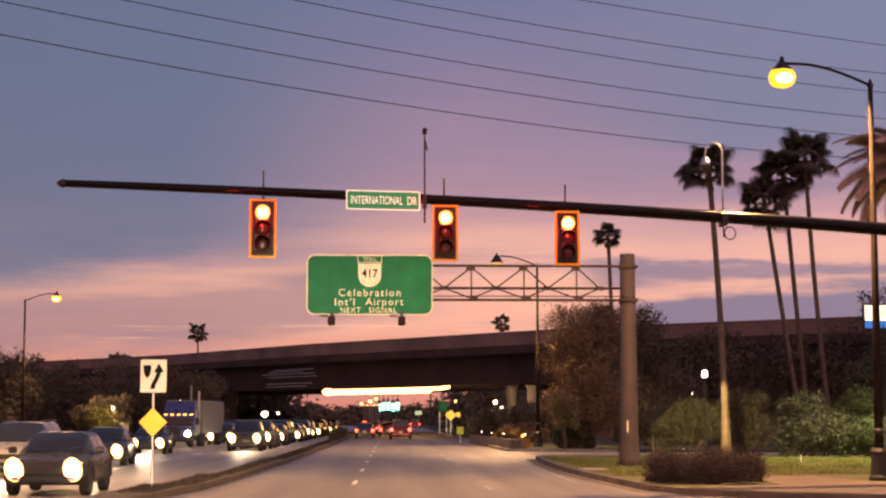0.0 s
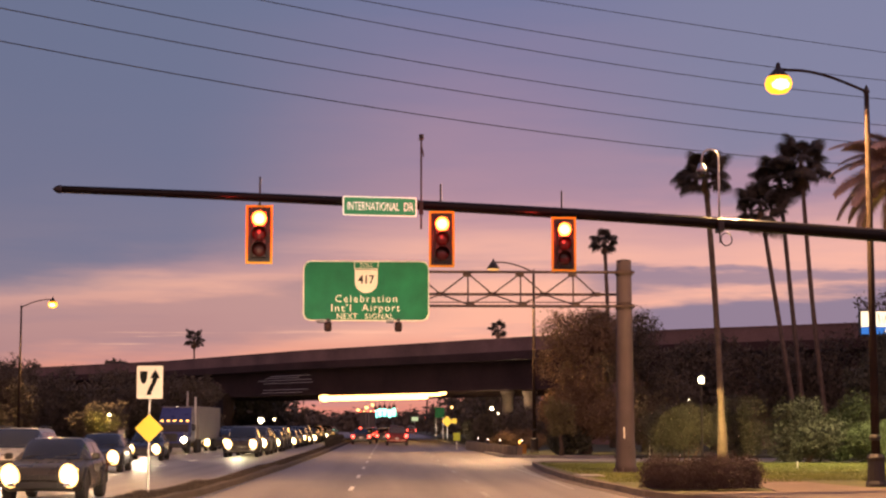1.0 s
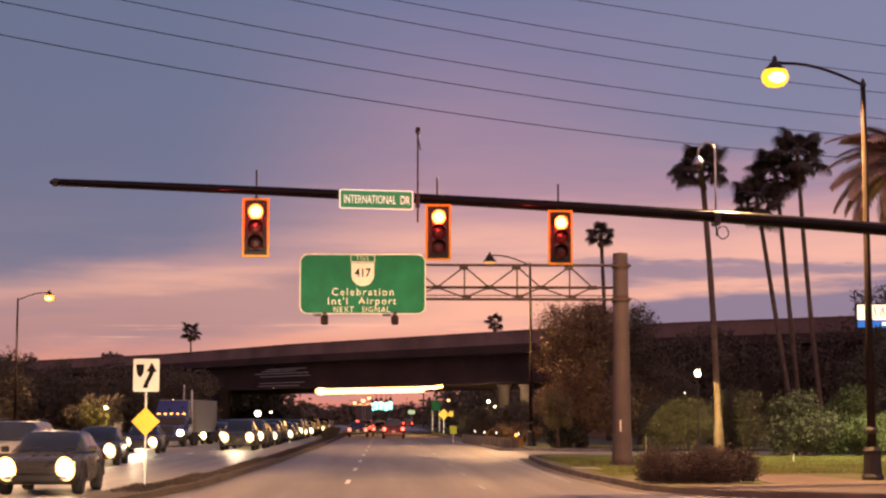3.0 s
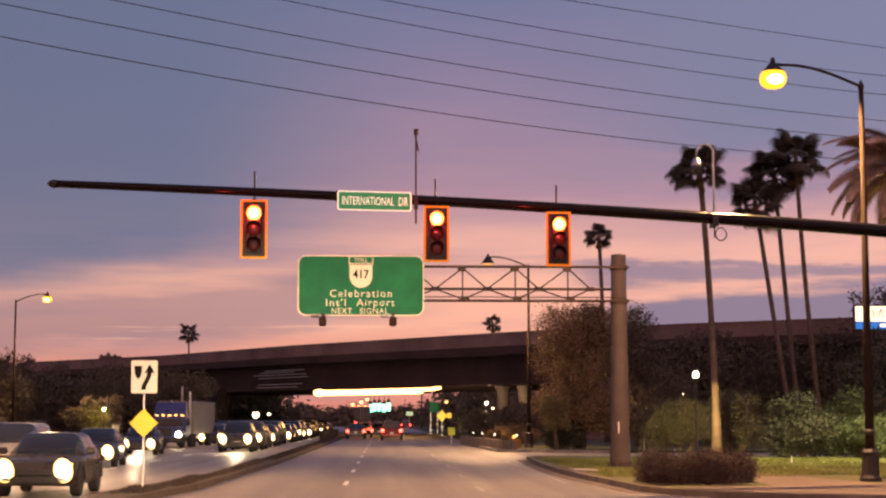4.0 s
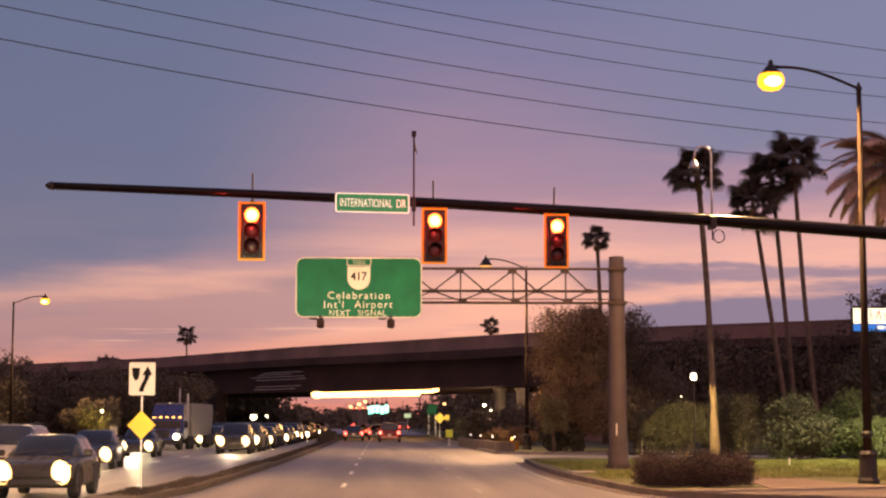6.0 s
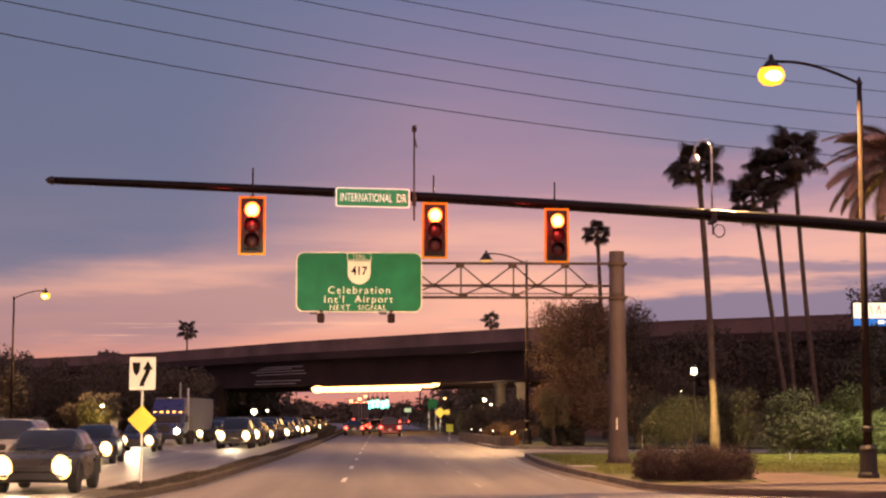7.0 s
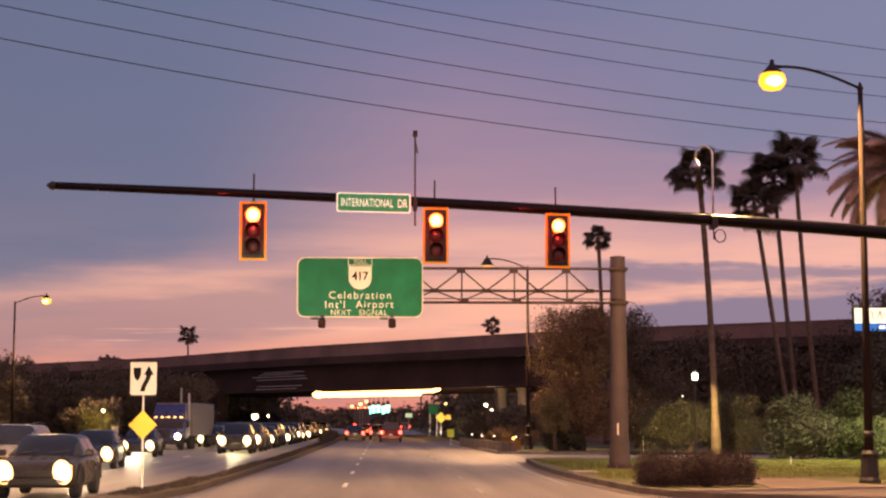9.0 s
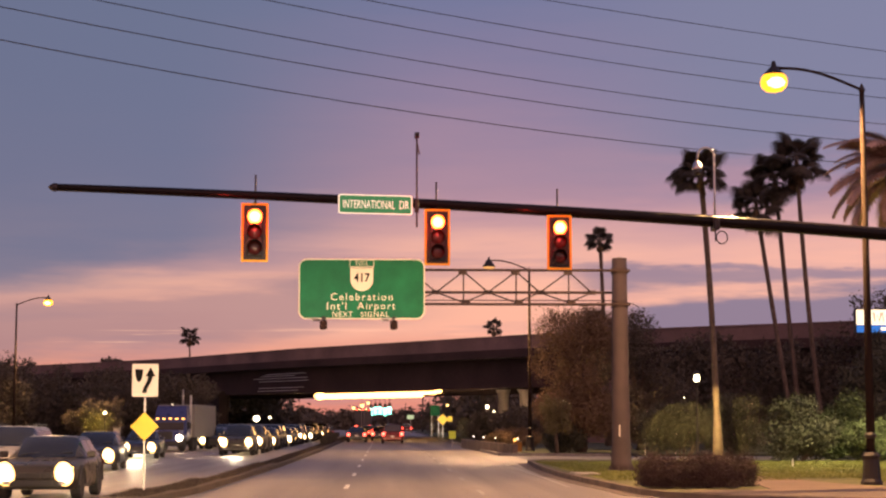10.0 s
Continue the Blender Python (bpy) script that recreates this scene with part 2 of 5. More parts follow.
TAPE = material("yellow_reflective_tape", (0.85, 0.60, 0.03), 0.5, 0, 4, 0.1, 60, 0.0)
LENSDARK = material("unlit_lens", (0.06, 0.012, 0.010), 0.2, 0, 8, 0.3, 60, 0.1)
BARK = material("grey_palm_bark", (0.125, 0.092, 0.07), 0.9, 0, 3, 0.35, 30, 0.8)
BARKBROWN = material("brown_bark", (0.10, 0.07, 0.05), 0.9, 0, 3, 0.35, 25, 0.9)
PALMLEAF = material("fan_palm_leaf", (0.05, 0.043, 0.034), 0.75, 0, 2, 0.3, 20, 0.1, each=0.3, spec=0.2)
DATELEAF = material("date_palm_leaf", (0.40, 0.26, 0.19), 0.8, 0, 2, 0.3, 20, 0.1, each=0.3)
DEADLEAF = material("dry_palm_skirt", (0.13, 0.085, 0.05), 0.9, 0, 2, 0.3, 20, 0.1, each=0.3)
LEAF = material("green_leaf", (0.066, 0.068, 0.046), 0.6, 0, 0.6, 0.35, 15, 0.1, spec=0.18, each=0.35)
LEAFOLIVE = material("olive_leaf", (0.14, 0.12, 0.058), 0.6, 0, 0.6, 0.35, 15, 0.1, spec=0.18, each=0.35)
LEAFDARK = material("dark_leaf", (0.095, 0.082, 0.062), 0.7, 0, 0.6, 0.35, 15, 0.1, spec=0.18, each=0.35)
LEAFRED = material("reddish_brown_leaf", (0.16, 0.108, 0.064), 0.7, 0, 0.8, 0.35, 15, 0.1, spec=0.18, each=0.35)
HEDGELEAF = material("brown_hedge_leaf", (0.075, 0.052, 0.048), 0.9, 0, 1.5, 0.3, 20, 0.1, each=0.25, spec=0.15)
LEAFLIGHT = material("light_green_leaf", (0.072, 0.092, 0.044), 0.6, 0, 0.6, 0.35, 15, 0.1, spec=0.18, each=0.4)
WIRE = material("black_cable", (0.02, 0.02, 0.022), 0.6, 0, 5, 0.2, 40, 0.0)
RUBBER = material("tyre_rubber", (0.018, 0.018, 0.018), 0.85, 0, 6, 0.2, 50, 0.1)
RIM = material("alloy_rim", (0.35, 0.35, 0.36), 0.35, 0.9, 6, 0.2, 50, 0.0)
CARGLASS = material("dark_car_glass", (0.015, 0.016, 0.018), 0.06, 0, 3, 0.2, 40, 0.0, spec=0.8)
TRIMBLACK = material("black_plastic_trim", (0.02, 0.02, 0.02), 0.55, 0, 6, 0.2, 50, 0.05)
BLUECAB = material("blue_cab_paint", (0.03, 0.045, 0.16), 0.3, 0.2, 3, 0.15, 40, 0.0)
BOXWHITE = material("grey_white_box_panel", (0.17, 0.165, 0.165), 0.5, 0, 1.5, 0.15, 30, 0.02)
# for rods that stand in for bright streaks on the overpass
STREAKROD = material("pale_streak_rod", (0.62, 0.56, 0.52), 0.35, 0.6, 3, 0.1, 40, 0.0)

RED_ON = glowing("red_signal_lit", (1.0, 0.055, 0.015), 12.0)
# core and ring colours imitate overexposure of the red lens
RED_CORE = glowing("red_signal_glare_core", (1.0, 0.80, 0.28), 4.0)
RED_RING = glowing("red_signal_glare_ring", (1.0, 0.40, 0.03), 4.0)
# street sign face and letters given their own glow, assumed lit inside
STREETGREEN_ON = glowing("lit_green_sign_face", (0.02, 0.16, 0.06), 0.8, (0.012, 0.20, 0.075))
STREETWHITE_ON = glowing("lit_white_sign_letters", (0.8, 0.75, 0.55), 0.8)
SODIUM_DIM = glowing("sodium_lamp_dim", (1.0, 0.5, 0.16), 0.75, (0.5, 0.4, 0.3))
# yellow-white that imitates the overexposed middle of the lantern
SODIUM_CORE = glowing("sodium_lamp_glare_core", (1.0, 0.74, 0.26), 5.0, (0.02, 0.015, 0.01))
SODIUM_ON = glowing("sodium_lamp_lit", (1.0, 0.42, 0.03), 2.3, (0.02, 0.015, 0.01))
# warm glow for a ring that imitates bloom round the headlights
HALO_ON = glowing("headlight_halo_glow", (1.0, 0.60, 0.17), 3.2)
HEAD_ON = glowing("headlight_lit", (1.0, 0.90, 0.60), 22.0)
TAIL_ON = glowing("tail_light_lit", (1.0, 0.06, 0.035), 6.0)
AMBER_ON = glowing("amber_marker_lit", (1.0, 0.42, 0.05), 5.0)
WARM_ON = glowing("warm_globe_lit", (1.0, 0.93, 0.62), 6.0)
TEAL_ON = glowing("green_signal_lit", (0.10, 0.95, 0.75), 4.0)
# glow of the flood lamps and of rows imitating the lit underside
UNDERDECK_ON = glowing("underdeck_glow", (1.0, 0.56, 0.19), 5.5)
PANEL_WHITE_ON = glowing("lit_white_panel", (1.0, 0.90, 0.62), 1.2)
PANEL_BLUE_ON = glowing("lit_blue_panel", (0.0, 0.17, 0.62), 1.0, (0.01, 0.03, 0.10))
INK_RED_ON = glowing("lit_red_lettering", (0.75, 0.12, 0.08), 0.9)
FARWARM_ON = glowing("far_warm_lamp_lit", (1.0, 0.62, 0.2), 3.0)
# glow added to a distant sign face, with no known lamp
PALEGREEN_ON = glowing("glowing_pale_green_panel", (0.22, 0.6, 0.25), 0.6)
FARRED_ON = glowing("far_red_lamp_lit", (1.0, 0.09, 0.05), 3.0)
WHITE_ON = glowing("small_white_lamp_lit", (1.0, 0.92, 0.8), 4.0)


# ---- building helpers ----
def part(name, bm, mat, parent=None, label="", smooth=False):
    me = bpy.data.meshes.new(name)
    bmesh.ops.recalc_face_normals(bm, faces=bm.faces)
    bm.to_mesh(me)
    bm.free()
    return hang(name, me, mat, parent, label, smooth)


def hang(name, me, mat, parent=None, label="", smooth=False):
    if mat and not me.materials:
        me.materials.append(mat)
    if smooth:
        for p in me.polygons:
            p.use_smooth = True
    ob = new(name, me)
    if parent:
        ob.parent = parent
    if label:
        ob["label"] = label
    return ob


def root(name, place=(0, 0, 0), turn=0.0):
    ob = new(name)
    ob.empty_display_size = 0.3
    ob.matrix_basis = pose(*place, 0, 0, turn)
    return ob


def box(x, y, z, sx, sy, sz, bevel=0.0, bm=None, seg=1):
    """A box centred at x, y, z."""
    bm = bm or bmesh.new()
    r = bmesh.ops.create_cube(bm, size=1.0, matrix=Matrix.LocRotScale((x, y, z), None, (sx, sy, sz)))
    if bevel:
        es = list({e for v in r["verts"] for e in v.link_edges})
        bmesh.ops.bevel(bm, geom=es, offset=bevel, segments=seg, affect="EDGES")
    return bm


def rod(a, b, r1, r2=None, sides=10, bm=None):
    bm = bm or bmesh.new()
    a, b = Vector(a), Vector(b)
    d = b - a
    m = Matrix.Translation((a + b) / 2) @ d.to_track_quat("Z", "Y").to_matrix().to_4x4()
    bmesh.ops.create_cone(bm, cap_ends=True, segments=sides, radius1=r1, radius2=r1 if r2 is None else r2, depth=d.length, matrix=m)
    return bm


def tube(points, radii, sides=8, bm=None):
    """A tube through points, with a radius at each."""
    bm = bm or bmesh.new()
    pts = [Vector(p) for p in points]
    if not hasattr(radii, "__len__"):
        radii = [radii] * len(pts)
    rings = []
    side = None
    for k, p in enumerate(pts):
        d = (pts[min(k + 1, len(pts) - 1)] - pts[max(k - 1, 0)]).normalized()
        if side is None:
            side = d.orthogonal().normalized()
        side = (side - d * side.dot(d)).normalized()
        other = d.cross(side)
        rings.append([bm.verts.new(p + (side * math.cos(2 * math.pi * s / sides) + other * math.sin(2 * math.pi * s / sides)) * radii[k]) for s in range(sides)])
    for a, b in zip(rings, rings[1:]):
        for s in range(sides):
            bm.faces.new((a[s], a[(s + 1) % sides], b[(s + 1) % sides], b[s]))
    bm.faces.new(rings[0][::-1])
    bm.faces.new(rings[-1])
    return bm


def lathe(profile, sides=16, place=(0, 0, 0), bm=None):
    """A turned form: profile is a row of (radius, height)."""
    bm = bm or bmesh.new()
    o = Vector(place)
    rings = [[bm.verts.new(o + Vector((max(r, 0.001) * math.cos(2 * math.pi * s / sides), max(r, 0.001) * math.sin(2 * math.pi * s / sides), z))) for s in range(sides)] for r, z in profile]
    for a, b in zip(rings, rings[1:]):
        for s in range(sides):
            bm.faces.new((a[s], a[(s + 1) % sides], b[(s + 1) % sides], b[s]))
    bm.faces.new(rings[0][::-1])
    bm.faces.new(rings[-1])
    return bm


def slab(outline, z0, z1, bm=None):
    """A flat slab with the outline (x, y) seen from above."""
    bm = bm or bmesh.new()
    lo = [bm.verts.new((x, y, z0)) for x, y in outline]
    hi = [bm.verts.new((x, y, z1)) for x, y in outline]
    bm.faces.new(lo[::-1])
    bm.faces.new(hi)
    for k in range(len(lo)):
        j = (k + 1) % len(lo)
        bm.faces.new((lo[k], lo[j], hi[j], hi[k]))
    return bm


def plate(outline, y0, y1, bm=None):
    """An upright plate with the outline (x, z)."""
    bm = bm or bmesh.new()
    lo = [bm.verts.new((x, y0, z)) for x, z in outline]
    hi = [bm.verts.new((x, y1, z)) for x, z in outline]
    bm.faces.new(lo)
    bm.faces.new(hi[::-1])
    for k in range(len(lo)):
        j = (k + 1) % len(lo)
        bm.faces.new((lo[k], lo[j], hi[j], hi[k]))
    return bm


def rounded(w, h, r, cx=0.0, cz=0.0, n=6):
    pts = []
    for qx, qz, a0 in ((1, 1, 0), (-1, 1, 90), (-1, -1, 180), (1, -1, 270)):
        for k in range(n + 1):
            a = radians(a0 + 90 * k / n)
            pts.append((cx + qx * (w / 2 - r) + r * math.cos(a), cz + qz * (h / 2 - r) + r * math.sin(a)))
    return pts


def lettering(name, text, x, y, z, width, height, mat, parent, thick=0.006, spacing=1.0, weight=0.0):
    """Text that faces -y, its middle at x, z, stretched to width and height."""
    c = bpy.data.curves.new(name, "FONT")
    c.body, c.extrude, c.space_character, c.resolution_u, c.offset = text, 0.01, spacing, 3, weight
    tmp = bpy.data.objects.new(name, c)
    scene.collection.objects.link(tmp)
    bpy.context.view_layer.update()
    me = bpy.data.meshes.new_from_object(tmp.evaluated_get(bpy.context.evaluated_depsgraph_get()))
    bpy.data.objects.remove(tmp)
    bm = bmesh.new()
    bm.from_mesh(me)
    bpy.data.meshes.remove(me)
    xs, zs = [v.co.x for v in bm.verts], [v.co.y for v in bm.verts]
    x0, x1, z0, z1 = min(xs), max(xs), min(zs), max(zs)
    for v in bm.verts:
        v.co = (x + ((v.co.x - x0) / (x1 - x0) - 0.5) * width, y + (-thick if v.co.z > 0 else 0), z + ((v.co.y - z0) / (z1 - z0) - 0.5) * height)
    # each letter becomes a part; a dot goes with its stem
    left, glyphs = set(bm.verts), []
    while left:
        todo, isle = [left.pop()], []
        while todo:
            v = todo.pop()
            isle.append(v)
            for e in v.link_edges:
                o = e.other_vert(v)
                if o in left:
                    left.remove(o)
                    todo.append(o)
        lo, hi = min(v.co.x for v in isle), max(v.co.x for v in isle)
        for g in glyphs:
            if min(hi, g[1]) - max(lo, g[0]) > 0.5 * min(hi - lo, g[1] - g[0]):
                g[0], g[1] = min(lo, g[0]), max(hi, g[1])
                g[2].extend(isle)
                break
        else:
            glyphs.append([lo, hi, isle])
    for lo, hi, isle in sorted(glyphs, key=lambda g: g[0]):
        keep = set(isle)
        one = bmesh.new()
        link = {v: one.verts.new(v.co) for v in isle}
        for f in bm.faces:
            if f.verts[0] in keep:
                one.faces.new([link[v] for v in f.verts])
        part(name, one, mat, parent)
    bm.free()


def structure(ob, label, category):
    return tagged(ob, label, category, kind="structure")


# ---- ground, carriageways, kerbs ----
def strip(points, width, z0, z1, side=1, bm=None):
    """A band along points (x, y), its width laid off to one side."""
    bm = bm or bmesh.new()
    pts = [Vector((*p, 0)) for p in points]
    rows = []
    for k, p in enumerate(pts):
        d = (pts[min(k + 1, len(pts) - 1)] - pts[max(k - 1, 0)]).normalized()
        q = p + Vector((d.y, -d.x, 0)) * width * side
        rows.append([bm.verts.new((v.x, v.y, z)) for v, z in ((p, z0), (p, z1), (q, z1), (q, z0))])
    for a, b in zip(rows, rows[1:]):
        for s in range(4):
            bm.faces.new((a[s], a[(s + 1) % 4], b[(s + 1) % 4], b[s]))
    bm.faces.new(rows[0][::-1])
    bm.faces.new(rows[-1])
    return bm


def build_ground():
    g = part("ground", slab([(-2500, -2500), (2500, -2500), (2500, 2500), (-2500, 2500)], -0.5, -0.06), SCRUB)
    structure(g, "dark rough grassy ground reaching the horizon", "ground")
    r = part("road", slab([(-70, -60), (70, -60), (70, 24), (24, 34), (8.5, 42), (6.9, 55), (6.9, 600), (-17.6, 600), (-17.6, 60), (-24, 46), (-70, 46)], -0.3, 0.0), ASPHALT)
    structure(r, "worn grey asphalt road with faint lane marks", "road")
    corner = [(6.45, 74.5), (6.1, 66), (5.95, 57), (6.08, 50), (6.3, 45.7), (6.46, 41.7), (6.88, 40), (7.8, 38), (10.5, 36.2), (16, 34.8), (24, 33.5), (70, 25)]
    lawn = part("verge", slab(corner + [(70, 75.2), (9.0, 76.2), (7.0, 75.8)], -0.25, 0.13), GRASS)
    structure(lawn, "mown green grass verge on the street corner", "grass")
    k = part("kerb", strip([(9.0, 76.3), (7.0, 75.9)] + corner, 0.18, -0.2, 0.15, 1), KERBDIRTY)
    structure(k, "weathered grey concrete kerb round the corner", "kerb")
    gut = part("gutter", strip([(x - 0.17, y - 0.12) for x, y in corner], 0.45, -0.2, 0.006, 1), KERBDIRTY)
    structure(gut, "stained concrete gutter along the kerb", "gutter")
    walkway = part("pavement", slab([(7.1, 40.9), (7.3, 40.1), (7.95, 38.5), (10.6, 36.7), (16, 35.3), (30, 32.8), (30, 39.0), (12.6, 43.5), (12.0, 47.6), (11.6, 52.3), (11.2, 54), (10.5, 49.6), (9.9, 45.2), (9.5, 41.6)], 0.05, 0.142), BRICKPAVE)
    structure(walkway, "tan paved pavement on the street corner", "pavement")
    drive = part("side_street", slab([(6.9, 73.5), (9.0, 76.4), (70, 75.4), (70, 90), (9.5, 90.5), (6.9, 93)], -0.2, 0.004), KERBSTONE)
    structure(drive, "pale concrete side driveway joining the road", "driveway")
    far = part("verge", slab([(6.5, 600), (6.5, 93), (9.5, 90.8), (70, 90.2), (140, 90), (140, 600)], -0.25, 0.12), SCRUB)
    structure(far, "dark rough planted verge beside the road", "verge")
    k2 = part("kerb", strip([(12, 90.6), (9.5, 90.7), (6.4, 93), (6.2, 105), (6.1, 400)], 0.18, -0.2, 0.15, -1), KERBSTONE)
    structure(k2, "grey concrete kerb along the road", "kerb")
    left = part("verge", slab([(-17.6, 62), (-17.6, 600), (-200, 600), (-200, 50), (-24, 50)], -0.25, 0.12), SCRUB)
    structure(left, "dark scrubby verge beside the opposing lanes", "verge")
    k3 = part("kerb", strip([(-24, 50), (-17.6, 62), (-17.5, 400)], 0.18, -0.2, 0.15, 1), KERBSTONE)
    structure(k3, "grey concrete kerb of the opposing lanes", "kerb")
    med = [(-5.6, 34), (-5.25, 37.5), (-4.8, 43), (-4.6, 52), (-4.5, 58), (-4.3, 69), (-4.1, 100), (-4.05, 150), (-4.0, 400), (-4.9, 400), (-4.9, 150), (-4.95, 100), (-5.15, 66), (-5.25, 54), (-5.7, 46), (-6.1, 42), (-6.45, 37.5), (-6.2, 34)]
    m = part("median", slab(med, -0.2, 0.13), DRYEARTH)
    structure(m, "raised dark median with dry grass between carriageways", "median")
    mk = part("kerb", strip([(-5.6, 34), (-5.25, 37.5), (-4.8, 43), (-4.6, 52), (-4.5, 58), (-4.3, 69), (-4.1, 100), (-4.05, 150), (-4.0, 400)], 0.14, -0.2, 0.16, 1), DRYEARTH)
    structure(mk, "dirt-stained low kerb of the median", "kerb")


build_ground()


def build_inlet():
    o = tagged(root("storm_drain", (6.05, 54.3, 0.0)), "concrete storm drain inlet set in the kerb", "storm drain")
    part("top_slab", box(0.35, 0, 0.16, 0.8, 1.7, 0.05, 0.012), KERBSTONE, o)
    part("throat", box(0.02, 0, 0.06, 0.16, 1.3, 0.11), SIGNALBLACK, o, "dark inlet opening")


build_inlet()


def lane_marks():
    dash = bpy.data.meshes.new("lane_mark")
    bm = box(0, 0, 0.004, 0.13, 3.0, 0.008)
    bm.to_mesh(dash)
    bm.free()
    dash.materials.append(PAINT)
    worn = dash.copy()
    worn.materials[0] = WORNPAINT
    for x, y0, step, n in ((-1.03, 47.5, 11.5, 16), (2.46, 43.5, 10.4, 18), (-9.8, 50, 12, 12), (-13.4, 50, 12, 12)):
        for k in range(n):
            ob = new("lane_mark", worn if x > 0 else dash)
            ob.location = (x, y0 + k * step, 0.0)
            tagged(ob, "worn white dashed lane mark on asphalt", "lane mark", "dashed lane marks", "structure")
    e = part("edge_line", strip([(5.02, 47), (5.07, 72)], 0.12, 0, 0.007), WORNPAINT)
    structure(e, "worn white edge line on asphalt", "edge line")


lane_marks()


# ---- overpass ----
def build_overpass():
    near = [(-95, 285), (-47, 231), (-27, 208), (-9, 178), (3.5, 161.5), (13, 148.5), (24, 137.5), (37.4, 127), (75, 100)]
    o = tagged(root("overpass"), "long dark concrete highway overpass crossing the road", "overpass")
    part("parapet", strip(near, 0.35, 8.35, 9.5, -1), CONCRETE, o)
    part("coping", strip([(x - 0.05, y - 0.06) for x, y in near], 0.5, 9.44, 9.56, -1), CONCRETE, o)
    # deck and girders carry recess shade in their colour
    part("deck", strip([(x, y) for x, y in near], 42, 7.6, 8.35, -1), GIRDERSHADE, o)
    part("girder", strip([(x + 1.3, y + 1.0) for x, y in near], 1.0, 5.4, 7.6, -1), GIRDERSHADE, o, "girder coloured dark brown for recess shade")
    for k in range(1, 7):
        part("girder", strip([(x + 0.7 + 5.2 * k, y + 0.55 + 4.2 * k) for x, y in near], 0.8, 5.4, 7.6, -1), GIRDERSHADE, o)
    part("bearing_beam", strip([(x + 1.1, y + 0.9) for x, y in near], 1.5, 4.95, 5.4, -1), GIRDERSHADE, o)
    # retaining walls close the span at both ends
    # left wall takes the dark colour in place of shade
    part("retaining_wall", strip([(x + 1.4, y + 1.1) for x, y in near[:3]] + [(-19, 196)], 1.0, -0.2, 5.4, -1), UNLITDARK, o, "retaining wall coloured dark for underpass shade")
    part("retaining_wall", strip([(16, 147), (24, 139.5), (37.4, 129), (75, 102)], 1.0, -0.2, 5.4, -1), CONCRETE, o)
    # left column is coloured dark for shade, the right ones stay pale
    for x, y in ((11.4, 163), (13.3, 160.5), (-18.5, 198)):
        part("column", lathe([(0.62, 0), (0.55, 0.3), (0.55, 4.5), (0.75, 4.95)], 18, (x, y, 0)), PIER if x > 0 else UNLITDARK, o, smooth=True)
    # pale rods along the face, added in place of unexplained bright streaks
    for z, a, b in ((6.95, -12.8, -8.2), (6.75, -13.4, -9.4), (6.5, -14.2, -8.0), (6.2, -13.6, -7.8), (5.5, -13.6, -8.4), (5.2, -13.8, -9.0)):
        ya, yb = 178 + (-9 - a) * 1.63, 178 + (-9 - b) * 1.63
        part("conduit", rod((a, ya - 0.5, z), (b, yb - 0.5, z), 0.034), STREAKROD, o, "pale thin rod in place of a bright streak")
    # added glowing rows below the deck, standing in for its lit underside
    for k in range(6):
        y, u = 4.5 * k, 0.80 if k > 1 else 1.0
        part("soffit_glow", tube([(-6.9 - 0.10 * k, 188.2 + y, 4.86), (-1, 180 + y, 4.86), (-1 + (6.2 + 0.1 * k) * u, 180 + y - 9.3 * u, 4.86)], 0.13, 6), UNDERDECK_ON, o, "glowing orange-white row in place of the lit deck underside")
    part("flood_lamp", lathe([(0.15, -0.2), (0.36, -0.1), (0.4, 0.1), (0.2, 0.22)], 14, (5.4, 170.2, 4.95)), UNDERDECK_ON, o, "glowing flood lamp")
    part("flood_lamp", lathe([(0.2, -0.35), (0.58, -0.15), (0.66, 0.2), (0.3, 0.42)], 14, (-7.05, 187.0, 4.66)), UNDERDECK_ON, o, "glowing flood lamp")
    return o


build_overpass()


# ---- signal mast ----
A0, A1 = Vector((-7.10, 36.3, 6.79)), Vector((15.6, 45.4, 6.82))
AD = (A1 - A0).normalized()


def on_arm(x):
    """The middle of the arm at x: it is cambered, and sinks towards the mast."""
    u = (x - A0.x) / (A1.x - A0.x)
    return A0.lerp(A1, u) + Vector((0, 0, 0.427 * u - 0.5365 * u * u))


